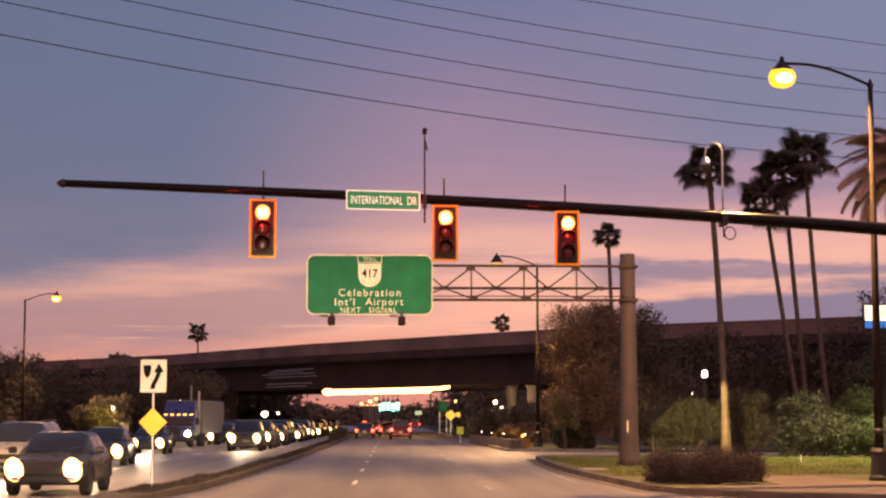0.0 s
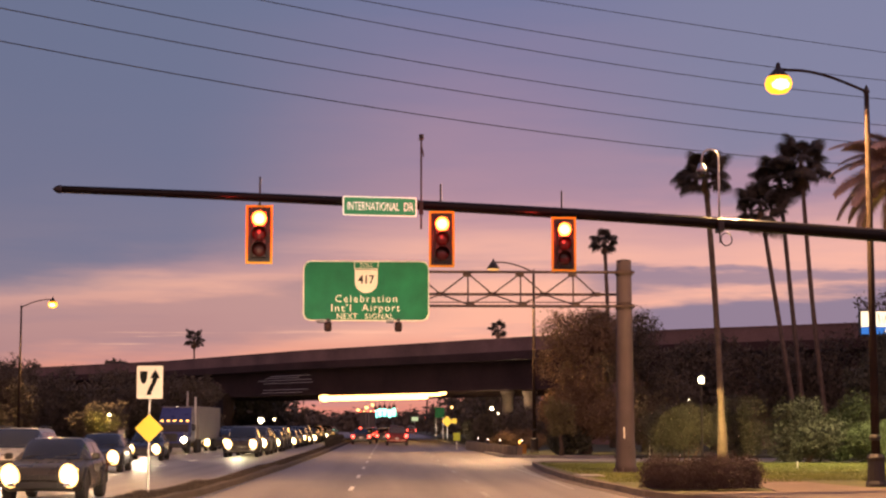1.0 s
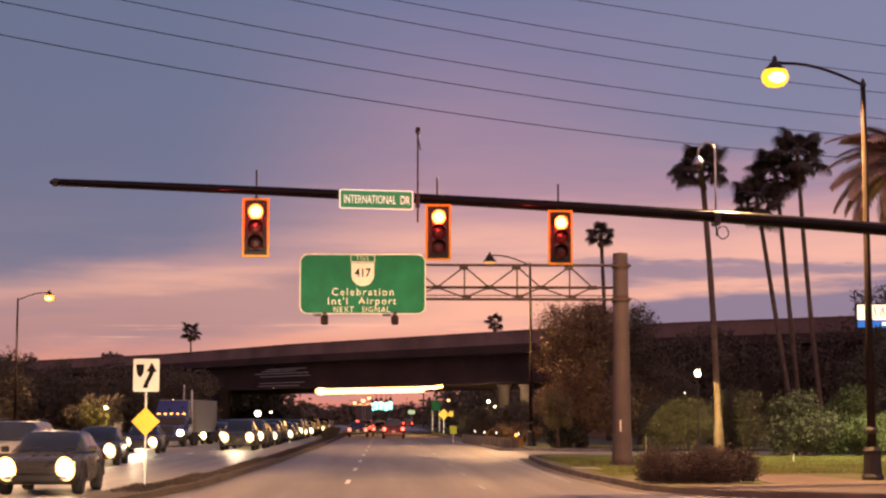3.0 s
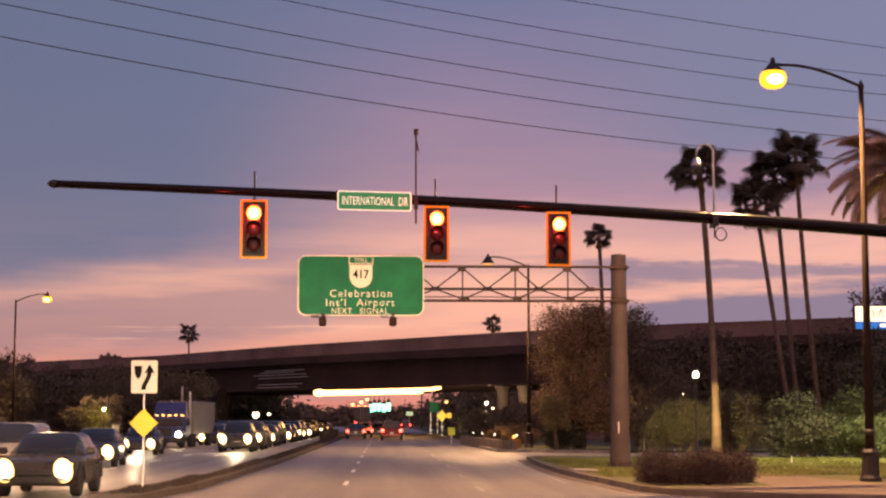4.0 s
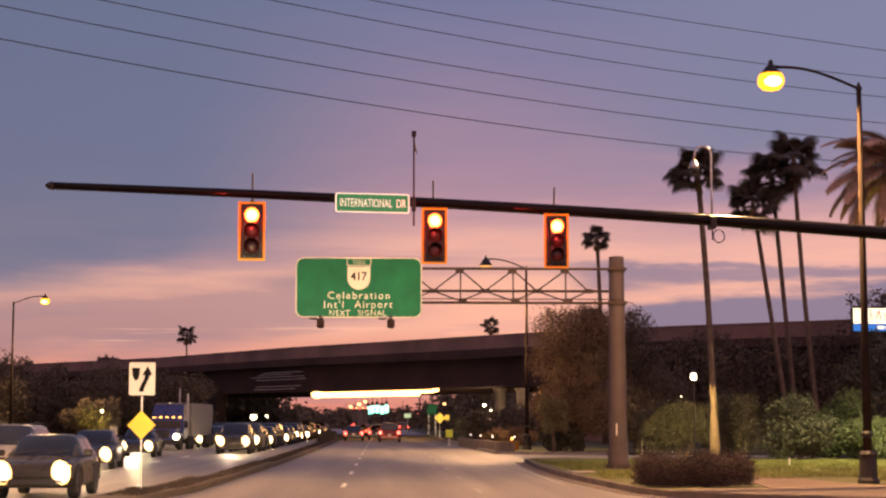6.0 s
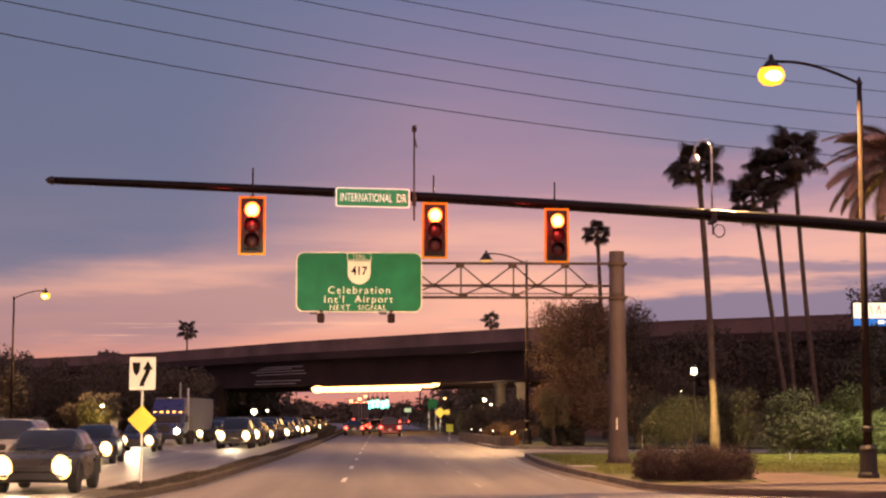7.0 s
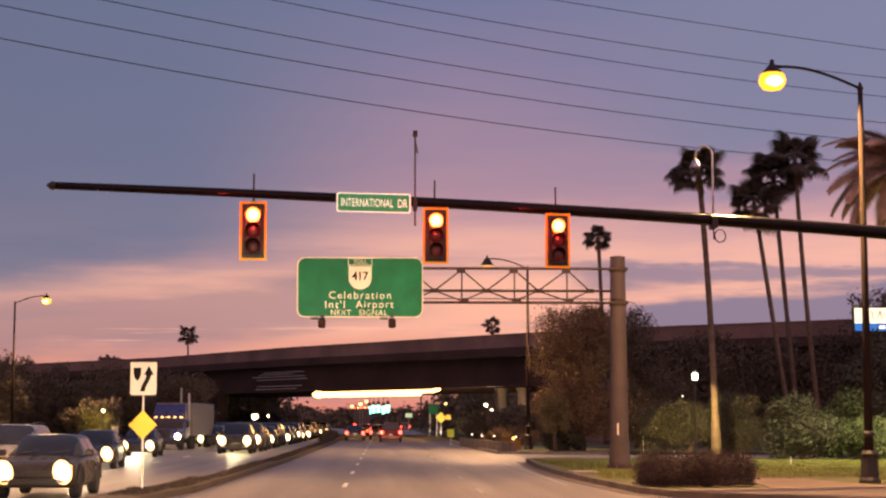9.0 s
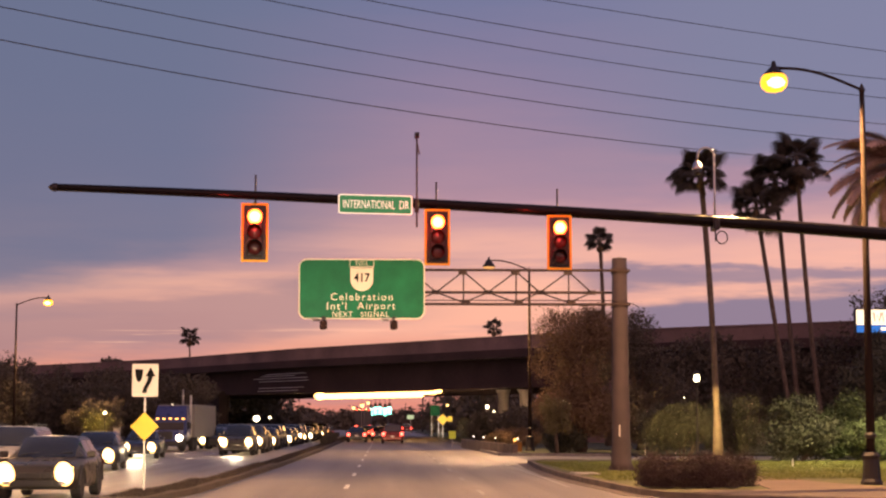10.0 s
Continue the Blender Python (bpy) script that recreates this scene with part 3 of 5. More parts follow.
def build_mast():
    o = tagged(root("signal_mast", (A1.x, A1.y, 0.0)), "dark painted steel mast with a long tapered signal arm", "signal mast")
    base = Vector((A1.x, A1.y, 0.0))
    n = 24
    part("arm", tube([on_arm(A0.x + (A1.x - A0.x) * k / n) - base for k in range(n + 1)], [0.082 + 0.108 * k / n for k in range(n + 1)], 16), ARMPAINT, o, smooth=True)
    cap = part("end_cap", lathe([(0.02, -0.12), (0.075, -0.05), (0.092, 0.0), (0.092, 0.05)], 14), DARKSTEEL, o)
    cap.matrix_basis = Matrix.Translation(A0 - base) @ AD.to_track_quat("Z", "Y").to_matrix().to_4x4()
    part("pole", tube([(0, 0, 0.1), (0, 0, 4), (0, 0, 8.2)], [0.30, 0.26, 0.22], 16), DARKSTEEL, o, smooth=True)
    part("base_plate", box(0, 0, 0.16, 0.9, 0.9, 0.06, 0.01), DARKSTEEL, o)
    part("clamp", box(-0.05, -0.02, 6.71, 0.55, 0.5, 0.6, 0.04), DARKSTEEL, o)
    # coiled spare cable under the arm
    c = Vector((8.47, 42.1, 6.40)) - base
    ring = [c + Vector((0.14 * math.cos(a), 0.02 * math.sin(3 * a), 0.16 * math.sin(a))) for a in [2 * math.pi * k / 20 for k in range(43)]]
    part("cable_coil", tube(ring, 0.016, 6), WIRE, o, "loop of spare black cable")
    part("cable_drop", tube([c + Vector((-0.16, 0, -0.1)), c + Vector((-0.17, 0, 0.42))], 0.018, 6), WIRE, o)
    return o


build_mast()


def build_signal():
    """A three-section head, its front towards -y, its middle at the origin."""
    o = root("traffic_signal")
    part("housing", box(0, 0.0, 0, 0.345, 0.18, 1.07, 0.02), SIGNALBLACK, o)
    bm = plate(rounded(0.60, 1.32, 0.03), 0.0, 0.012)
    part("backplate", bm, SIGNALBLACK, o)
    for x, z, w, h in ((0, 0.635, 0.6, 0.05), (0, -0.635, 0.6, 0.05), (-0.275, 0, 0.05, 1.22), (0.275, 0, 0.05, 1.22)):
        part("reflective_border", box(x, -0.003, z, w, 0.006, h), TAPE, o, "yellow reflective tape")
    for k, m in enumerate((RED_ON, LENSDARK, LENSDARK)):
        z = 0.345 - 0.345 * k
        lens = part("lens", lathe([(0.17, 0.0), (0.155, 0.025), (0.09, 0.05), (0.0, 0.06)], 24), m, o, "glowing red lens" if k == 0 else "unlit dark lens", True)
        lens.matrix_basis = pose(0, -0.09, z, 90, 0, 0)
        if k == 0:
            # added discs: overexposed centre and glare painted onto the red lens
            ring = part("glare_ring", lathe([(0.15, 0.028), (0.13, 0.046), (0.0, 0.066)], 24), RED_RING, o, "glowing orange-yellow ring imitating glare")
            ring.matrix_basis = pose(0, -0.09, z, 90, 0, 0)
            core = part("glare_core", lathe([(0.115, 0.052), (0.09, 0.068), (0.0, 0.082)], 20), RED_CORE, o, "glowing yellow-white disc imitating an overexposed centre")
            core.matrix_basis = pose(0, -0.09, z, 90, 0, 0)
        bm = bmesh.new()
        rows = []
        for a in [radians(-40 + 260 * s / 20) for s in range(21)]:
            rows.append([bm.verts.new((r * math.cos(a), y, z + r * math.sin(a))) for r, y in ((0.172, -0.09), (0.172, -0.09 - 0.24 * (0.55 + 0.45 * math.sin(a))), (0.164, -0.09 - 0.24 * (0.55 + 0.45 * math.sin(a))), (0.164, -0.09))])
        for a, b in zip(rows, rows[1:]):
            for s in range(4):
                bm.faces.new((a[s], a[(s + 1) % 4], b[(s + 1) % 4], b[s]))
        part("visor", bm, SIGNALBLACK, o)
    part("bracket", box(0, 0.14, 0.2, 0.08, 0.12, 1.0, 0.01), DARKSTEEL, o)
    part("bracket_arm", box(0, 0.18, 0.55, 0.12, 0.2, 0.1, 0.01), DARKSTEEL, o)
    part("stem", rod((0, 0.30, 0.3), (0, 0.30, 1.34), 0.022), DARKSTEEL, o)
    return tagged(o, "black three-light traffic signal showing red, yellow-bordered backplate", "traffic signal", "signals on the mast arm")


def place_signals():
    first = build_signal()
    for k, (x, z) in enumerate(((-2.9, 5.98), (1.22, 6.07), (4.2, 6.09))):
        q = on_arm(x)
        m = pose(q.x, q.y - 0.34, z, 0, 0, 3)
        if k == 0:
            first.matrix_basis = m
        else:
            copy_thing(first, m)


place_signals()


def build_street_sign():
    q = on_arm(-0.2)
    o = tagged(root("street_name_sign", (q.x - 0.02, q.y - 0.44, 6.748), 9.0), "green street name sign with white border hung on the mast arm", "street sign")
    part("border", plate(rounded(1.72, 0.45, 0.05), 0, 0.012), STREETWHITE_ON, o, "white sign border")
    part("panel", plate(rounded(1.66, 0.395, 0.035), -0.005, 0.0), STREETGREEN_ON, o)
    lettering("letter", "INTERNATIONAL", -0.15, -0.006, 0.0, 1.20, 0.19, STREETWHITE_ON, o)
    lettering("letter", "DR", 0.67, -0.006, 0.0, 0.22, 0.19, STREETWHITE_ON, o)
    for x in (-0.5, 0.5):
        part("hanger", box(x, 0.02 + 0.2 + x * 0.2, 0.08, 0.06, 0.4 + x * 0.3, 0.1, 0.01), DARKSTEEL, o)


build_street_sign()


def build_detector_pole():
    q = on_arm(0.74)
    o = tagged(root("detector_camera", (q.x, q.y, q.z - 0.08)), "thin grey pole with a small traffic detection camera", "camera pole")
    part("pole", tube([(0, -0.15, -0.5), (0, -0.15, 0.6), (0, -0.15, 1.68)], 0.022, 8), POSTGREY, o)
    part("clamp", box(0, -0.1, 0.0, 0.1, 0.16, 0.3, 0.01), DARKSTEEL, o)
    part("camera_body", box(0, -0.2, 1.66, 0.11, 0.28, 0.12, 0.02), POSTGREY, o)
    part("camera_lens", box(0, -0.35, 1.66, 0.07, 0.02, 0.07, 0.008), TRIMBLACK, o)
    part("tilt_bracket", rod((0.0, -0.16, 1.5), (0.06, -0.2, 1.2), 0.018), POSTGREY, o)


build_detector_pole()


def build_dome_camera():
    q = on_arm(8.38)
    o = tagged(root("dome_camera", (q.x, q.y, q.z - 0.03)), "silver hooked pole with a hanging dome camera", "camera pole")
    hook = [(0, 0, -0.25), (0, 0, 0.8), (0, 0, 1.72)]
    hook += [(-0.21 + 0.21 * math.cos(a), 0, 1.72 + 0.21 * math.sin(a)) for a in [math.pi * k / 10 for k in range(1, 11)]] + [(-0.44, 0, 1.6)]
    part("hook_pole", tube(hook, 0.026, 8), ALU, o, smooth=True)
    part("housing", lathe([(0.03, 0.22), (0.07, 0.2), (0.12, 0.06), (0.13, 0.0)], 16, (-0.44, 0, 1.36)), ALU, o, smooth=True)
    part("dome", lathe([(0.12, 0.0), (0.11, -0.07), (0.06, -0.13), (0.0, -0.15)], 16, (-0.44, 0, 1.36)), CARGLASS, o, "smoked dome", True)
    part("clamp", box(0, 0, -0.05, 0.16, 0.5, 0.3, 0.02), DARKSTEEL, o)


build_dome_camera()


# ---- overhead guide sign on its truss ----
def build_gantry():
    o = tagged(root("sign_gantry", (8.113, 58.2, 0.253)), "grey steel post with a cantilevered rusty lattice truss", "sign gantry")
    o.scale = (0.924, 0.924, 0.924)
    B = Vector((8.78, 63.0, 0.13))
    part("post", tube([(0, 0, -0.14), (0, 0, 0.2), (0, 0, 0.6), (0, 0, 1.2), (0, 0, 4.5), (0, 0, 7.75)], [0.42, 0.385, 0.365, 0.34, 0.31, 0.275], 20), POSTGREY, o, smooth=True)
    part("base_plate", box(0, 0, -0.11, 0.92, 0.92, 0.06, 0.01), POSTGREY, o)
    for k in range(8):
        part("anchor_bolt", lathe([(0.035, 0.05), (0.035, 0.14), (0.02, 0.18)], 6, (0.44 * math.cos(k * math.pi / 4 + 0.4), 0.44 * math.sin(k * math.pi / 4 + 0.4), -0.13)), POSTGREY, o)
    part("hand_hole_cover", box(0.1, -0.352, 0.75, 0.16, 0.02, 0.26, 0.006), POSTGREY, o)
    part("post_cap", lathe([(0.28, 7.73), (0.285, 7.77), (0.1, 7.8)], 20), POSTGREY, o)
    for z in (7.29, 6.02):
        part("collar", lathe([(0.31, z - 0.1), (0.33, z - 0.08), (0.33, z + 0.08), (0.31, z + 0.1)], 20), RUST, o)
    top, low, mid = 7.42 - 0.13, 6.15 - 0.13, 6.65 - 0.13
    x0, x1 = -2.2 - B.x, 0.35
    part("chord", rod((x0, -0.3, top), (x1, -0.3, top), 0.05), RUST, o)
    part("chord", rod((x0, -0.3, low), (x1, -0.3, low), 0.05), RUST, o)
    part("chord", rod((x0, 0.75, mid + 0.02), (0.0, 0.75, mid + 0.02), 0.05), RUST, o)
    part("conduit", rod((x0, -0.32, low + 0.14), (0.2, -0.32, low + 0.14), 0.018), RUST, o)
    step = 1.96
    nodes = [2.92 - B.x + step * k for k in range(-2, 3)]
    for x in nodes:
        part("strut", rod((x, -0.3, low), (x, -0.3, top), 0.028, sides=8), RUST, o)
        part("gusset", box(x - 0.03, -0.3, top - 0.1, 0.32, 0.03, 0.16, 0.01), RUST, o)
        part("gusset", box(x + 0.1, -0.3, low + 0.1, 0.30, 0.03, 0.14, 0.01), RUST, o)
        for s in (-1, 1):
            xm = x + s * step / 2
            if xm < -0.05:
                for z in (top - 0.05, low + 0.06):
                    part("diagonal", rod((x, -0.3, z), (xm, 0.75, mid + 0.02), 0.028, sides=8), RUST, o)
        if x + step / 2 < 0:
            part("node_plate", box(x + step / 2, 0.73, mid + 0.02, 0.34, 0.04, 0.16, 0.03), RUST, o)
    part("reflector", box(-0.10, -0.36, 1.35, 0.05, 0.012, 0.42), PAINT, o, "small white reflective strip")
    part("cable", tube([(0.3, -0.2, 6.1), (0.6, -0.2, 6.0), (0.85, -0.2, 5.7)], 0.012, 6), WIRE, o)


build_gantry()


def build_guide_sign():
    w, h = 4.66, 2.24
    o = tagged(root("guide_sign", (-0.785, 57.75, 6.315)), "large green overhead guide sign with white border and lettering", "road sign")
    o.scale = (0.924, 0.924, 0.924)
    part("border", plate(rounded(w, h, 0.30), 0.0, 0.03), SIGNWHITE, o, "white sign border")
    part("panel", plate(rounded(w - 0.085, h - 0.085, 0.27), -0.008, 0.0), SIGNGREEN, o)
    for x in (-1.6, -0.3, 1.0, 2.0):
        part("stiffener", box(x, 0.08, 0, 0.06, 0.1, h - 0.1), GALV, o)
    # route shield
    part("toll_plate", plate(rounded(0.90, 0.28, 0.03, 0.0, 0.95), -0.016, -0.008), SIGNWHITE, o, "white rim")
    part("toll_field", plate(rounded(0.85, 0.23, 0.02, 0.0, 0.95), -0.020, -0.016), SIGNGREEN, o)
    lettering("letter", "TOLL", 0, -0.021, 0.95, 0.5, 0.15, SIGNWHITE, o)
    sh = [(-0.42, 0.80), (-0.42, 0.34)] + [(-0.42 * math.cos(a), 0.34 - 0.42 * math.sin(a)) for a in [math.pi * k / 14 for k in range(1, 14)]] + [(0.42, 0.34), (0.42, 0.80)]
    part("shield", plate(sh, -0.018, -0.008), SIGNWHITE, o, "white route shield")
    part("shield_line", plate([(-0.39, 0.79), (0.39, 0.79), (0.39, 0.77), (-0.39, 0.77)], -0.020, -0.018), SIGNBLACK, o)
    lettering("numeral", "417", 0, -0.020, 0.42, 0.60, 0.33, SIGNBLACK, o, weight=0.022)
    lettering("letter", "Celebration", 0.0, -0.010, -0.29, 2.28, 0.27, SIGNWHITE, o, spacing=1.25)
    lettering("letter", "Int'l", -0.92, -0.010, -0.63, 0.72, 0.28, SIGNWHITE, o, spacing=1.2)
    lettering("letter", "Airport", 0.545, -0.010, -0.665, 1.40, 0.345, SIGNWHITE, o, spacing=1.2)
    lettering("letter", "NEXT", -0.70, -0.010, -0.94, 0.74, 0.20, SIGNWHITE, o, spacing=1.15)
    lettering("letter", "SIGNAL", 0.49, -0.010, -0.94, 1.04, 0.20, SIGNWHITE, o, spacing=1.15)
    for x in (-1.35, 1.18):
        arm = part("lamp_arm", box(x - 0.3, -0.7, -1.17, 0.3, 1.4, 0.05, 0.01), GALV, o)
        part("lamp_housing", box(x, -1.5, -1.42, 0.27, 0.26, 0.34, 0.05), LAMPBROWN, o)
        part("lamp_hanger", box(x, -0.8, -1.16, 0.12, 1.6, 0.08, 0.01), SIGNALBLACK, o)


build_guide_sign()


# ---- street lamps ----
def build_street_lamp(height, reach, base, lit=True):
    """A pole with an upswept bracket along -x and a bell lantern."""
    o = root("street_lamp")
    if base:
        part("plinth", lathe([(0.31, 0), (0.31, 0.12), (0.26, 0.2), (0.24, 0.75), (0.27, 0.85), (0.19, 0.95)], 12), DARKSTEEL, o)
        part("cover_ring", lathe([(0.13, 1.32), (0.175, 1.38), (0.175, 1.44), (0.12, 1.50)], 12), DARKSTEEL, o)
    part("pole", tube([(0, 0, 0.1), (0, 0, height * 0.5), (0, 0, height)], [0.13, 0.10, 0.07], 14), POLEMAT, o, smooth=True)
    part("pole_cap", lathe([(0.085, height - 0.05), (0.1, height), (0.05, height + 0.12), (0.01, height + 0.2)], 10), DARKSTEEL, o)
    pts = [(-reach * u, 0, height + 0.62 * math.sin(min(1.0, u * 1.15) * math.pi / 2)) for u in [k / 12 for k in range(13)]]
    part("bracket", tube(pts, 0.042, 8), POLEMAT, o, smooth=True)
    hub = (-reach - 0.05, 0, height + 0.62)
    if lit:
        # hood cut short and bowl deepened to the size of the glare
        part("lantern_hood", lathe([(0.02, 0.22), (0.06, 0.18), (0.08, 0.05), (0.15, 0.0), (0.20, -0.08), (0.27, -0.14), (0.325, -0.20)], 18, hub), DARKSTEEL, o, smooth=True)
        part("lens", lathe([(0.31, -0.20), (0.365, -0.28), (0.395, -0.40), (0.36, -0.54), (0.25, -0.66), (0.0, -0.72)], 18, hub), SODIUM_ON, o, "glowing amber glass bowl", True)
        # added ellipsoid pokes out of the bowl as its overexposed spot
        bm = lathe([(0.0, 0.20), (0.20, 0.16), (0.38, 0.06), (0.42, -0.02), (0.38, -0.10), (0.20, -0.19), (0.0, -0.22)], 18)
        bmesh.ops.scale(bm, vec=(0.78, 1.14, 1.2), verts=bm.verts)
        bmesh.ops.translate(bm, vec=(hub[0], hub[1], hub[2] - 0.43), verts=bm.verts)
        part("glare_bulge", bm, SODIUM_CORE, o, "yellow-white bulge imitating the lamp's overexposed centre", True)
    else:
        part("lantern_hood", lathe([(0.02, 0.22), (0.06, 0.18), (0.08, 0.05), (0.17, 0.0), (0.25, -0.16), (0.36, -0.32), (0.43, -0.42)], 18, hub), DARKSTEEL, o, smooth=True)
        part("lens", lathe([(0.40, -0.42), (0.36, -0.48), (0.2, -0.56), (0.0, -0.58)], 18, hub), SODIUM_DIM, o, "dim amber glass bowl", True)
    return tagged(o, "tall dark street lamp with curved bracket, lit amber", "street lamp", "street lamps")


POLEMAT = material("bronze_pole_paint", (0.03, 0.021, 0.017), 0.85, 0.0, 2, 0.2, 40, 0.05, spec=0.08)
big = build_street_lamp(11.33, 2.5, True)
big.matrix_basis = pose(12.92, 44.9, 0.1)
dim = build_street_lamp(11.33, 2.5, True, False)
dim.matrix_basis = pose(8.65, 101.0, 0.12) @ Matrix.Diagonal((0.95, 0.95, 0.95, 1))
tagged(dim, "slim dark street lamp with a dimly lit lantern", "street lamp", "street lamps")
lft = copy_thing(big, pose(-28.9, 134.0, 0.12, 0, 0, 180) @ Matrix.Diagonal((0.96, 0.96, 0.96, 1)))
# poles of the two added lamps, both outside the view
copy_thing(big, pose(-21.5, 44.0, 0.0, 0, 0, 180))
copy_thing(big, pose(25.8, 63.5, 0.13))
big.matrix_basis = pose(12.92, 44.9, 0.1) @ Matrix.Diagonal((0.94, 0.94, 0.94, 1))


def build_path_lamp():
    o = tagged(root("path_lamp", (13.76, 74.5, 0.13)), "slim dark path lamp with a glowing white globe", "path lamp")
    part("pole", tube([(0, 0, 0), (0, 0, 1), (0, 0, 3.38)], [0.07, 0.05, 0.04], 10), DARKSTEEL, o)
    part("collar", lathe([(0.06, 3.34), (0.12, 3.39), (0.11, 3.45)], 12), DARKSTEEL, o)
    part("globe", lathe([(0.08, 3.44), (0.125, 3.50), (0.14, 3.60), (0.125, 3.70), (0.08, 3.78)], 16), WARM_ON, o, "glowing white globe", True)
    part("hood", lathe([(0.20, 3.76), (0.15, 3.84), (0.04, 3.92)], 16), DARKSTEEL, o)


build_path_lamp()


# ---- keep-right sign on the median ----
def build_keep_right():
    o = tagged(root("keep_right_sign", (-5.765, 41.2, 0.281)), "white arrow sign above a yellow diamond on a thin post", "road sign")
    o.scale = (0.907, 0.907, 0.907)
    part("post", box(0, 0.04, 1.5, 0.05, 0.045, 3.4, 0.006), GALV, o)
    part("panel", plate(rounded(0.72, 0.90, 0.05, 0, 2.76), 0.0, 0.006), SIGNBLACK, o)
    part("face", plate(rounded(0.695, 0.875, 0.045, 0, 2.76), -0.004, 0.0), SIGNWHITE, o, "white sign face")
    part("median_symbol", plate([(-0.27, 3.05), (-0.06, 3.05), (-0.07, 2.88), (-0.10, 2.77), (-0.165, 2.70), (-0.23, 2.77), (-0.26, 2.88)], -0.008, -0.004), SIGNBLACK, o)
    bm = bmesh.new()
    left, right = [], []
    for k in range(9):
        u = k / 8
        x = -0.02 + 0.16 * (u * u * (3 - 2 * u))
        z = 2.42 + 0.46 * u
        left.append(bm.verts.new((x - 0.062, -0.0085, z)))
        right.append(bm.verts.new((x + 0.062, -0.0085, z)))
    for k in range(8):
        bm.faces.new((left[k], right[k], right[k + 1], left[k + 1]))
    part("arrow_shaft", bm, SIGNBLACK, o)
    part("arrow_head", plate([(0.005, 2.86), (0.275, 2.86), (0.14, 3.10)], -0.009, -0.004), SIGNBLACK, o)
    part("diamond", plate([(0, 1.15), (0.375, 1.535), (0, 1.92), (-0.375, 1.535)], 0.0, 0.006), SIGNYELLOW, o, "plain yellow diamond marker")


build_keep_right()


# ---- overhead cables ----
def build_cables():
    th = radians(55)
    spans = ((0, WC1), (1, WC2), (2, WC3), (3, WC4), (4, WC5), (5, WC6))
    for k, (c2, c1, c0) in spans:
        x0, y0 = 2.0, 50.0 + 1.2 * k
        pts = []
        for s in range(41):
            u = -45 + 110 * s / 40
            pts.append((x0 + u * math.sin(th), y0 + u * math.cos(th), c0 + c1 * u + c2 * u * u))
        ob = part("overhead_cable", tube(pts, 0.0135, 6), WIRE)
        tagged(ob, "thin black overhead power cable above the junction", "cable", "overhead cables")


WC1, WC2, WC3, WC4, WC5, WC6 = ((0.00152, -0.00919, 10.8315), (0.00127, -0.00867, 11.96859), (0.00133, -0.008, 12.92451),
                                (0.00135, -0.00739, 14.20782), (0.00119, 0.00084, 15.15914), (0.00051, 0.02078, 16.54218))
build_cables()


# ---- trees, palms and shrubs ----
def leaf_cloud(name, lumps, count, size, mat, parent, seed, label="", flat=1.0):
    """A crown of many small leaves spread over lumps (x, y, z, rx, ry, rz), thinner inside."""
    rng = np.random.default_rng(seed)
    vol = np.array([l[3] * l[4] * l[5] for l in lumps]) ** 0.75
    pick = rng.choice(len(lumps), count, p=vol / vol.sum())
    L = np.array(lumps)[pick]
    d = rng.normal(size=(count, 3))
    d /= np.linalg.norm(d, axis=1)[:, None]
    r = rng.uniform(0.55, 1.0, count) ** 0.6 * (1 + 0.16 * rng.normal(size=count))
    c = L[:, :3] + d * r[:, None] * L[:, 3:]
    c[:, 2] = np.maximum(c[:, 2], 0.06)
    n = d + 0.9 * rng.normal(size=(count, 3))
    n /= np.linalg.norm(n, axis=1)[:, None]
    a = np.cross(n, rng.normal(size=(count, 3)))
    a /= np.linalg.norm(a, axis=1)[:, None]
    b = np.cross(n, a)
    s = size * rng.uniform(0.6, 1.4, count)[:, None]
    v = np.stack([c - a * s, c - b * s * 0.45, c + a * s, c + b * s * 0.45 + n * s * 0.15], 1).reshape(-1, 3)
    me = bpy.data.meshes.new(name)
    me.from_pydata(v.tolist(), [], np.arange(4 * count).reshape(-1, 4).tolist())
    return hang(name, me, mat, parent, label)


def lumpy(rng, w, d, z0, z1, n, fill=0.42):
    """Overlapping lumps that fill a box w by d, from z0 to z1, narrower towards the top and the foot."""
    out = []
    for k in range(n):
        u = rng.uniform(0, 1)
        f = 0.45 + 0.55 * math.sin(math.pi * (0.12 + 0.76 * u))
        r = fill * min(w, d, z1 - z0) * rng.uniform(0.55, 1.0) * 0.62
        out.append((rng.uniform(-0.5, 0.5) * (w - 1.4 * r) * f, rng.uniform(-0.5, 0.5) * (d - 1.2 * r) * f, z0 + r * 0.8 + u * max(0.05, z1 - z0 - 1.75 * r), r * 1.15, r * 1.15, r))
    return out


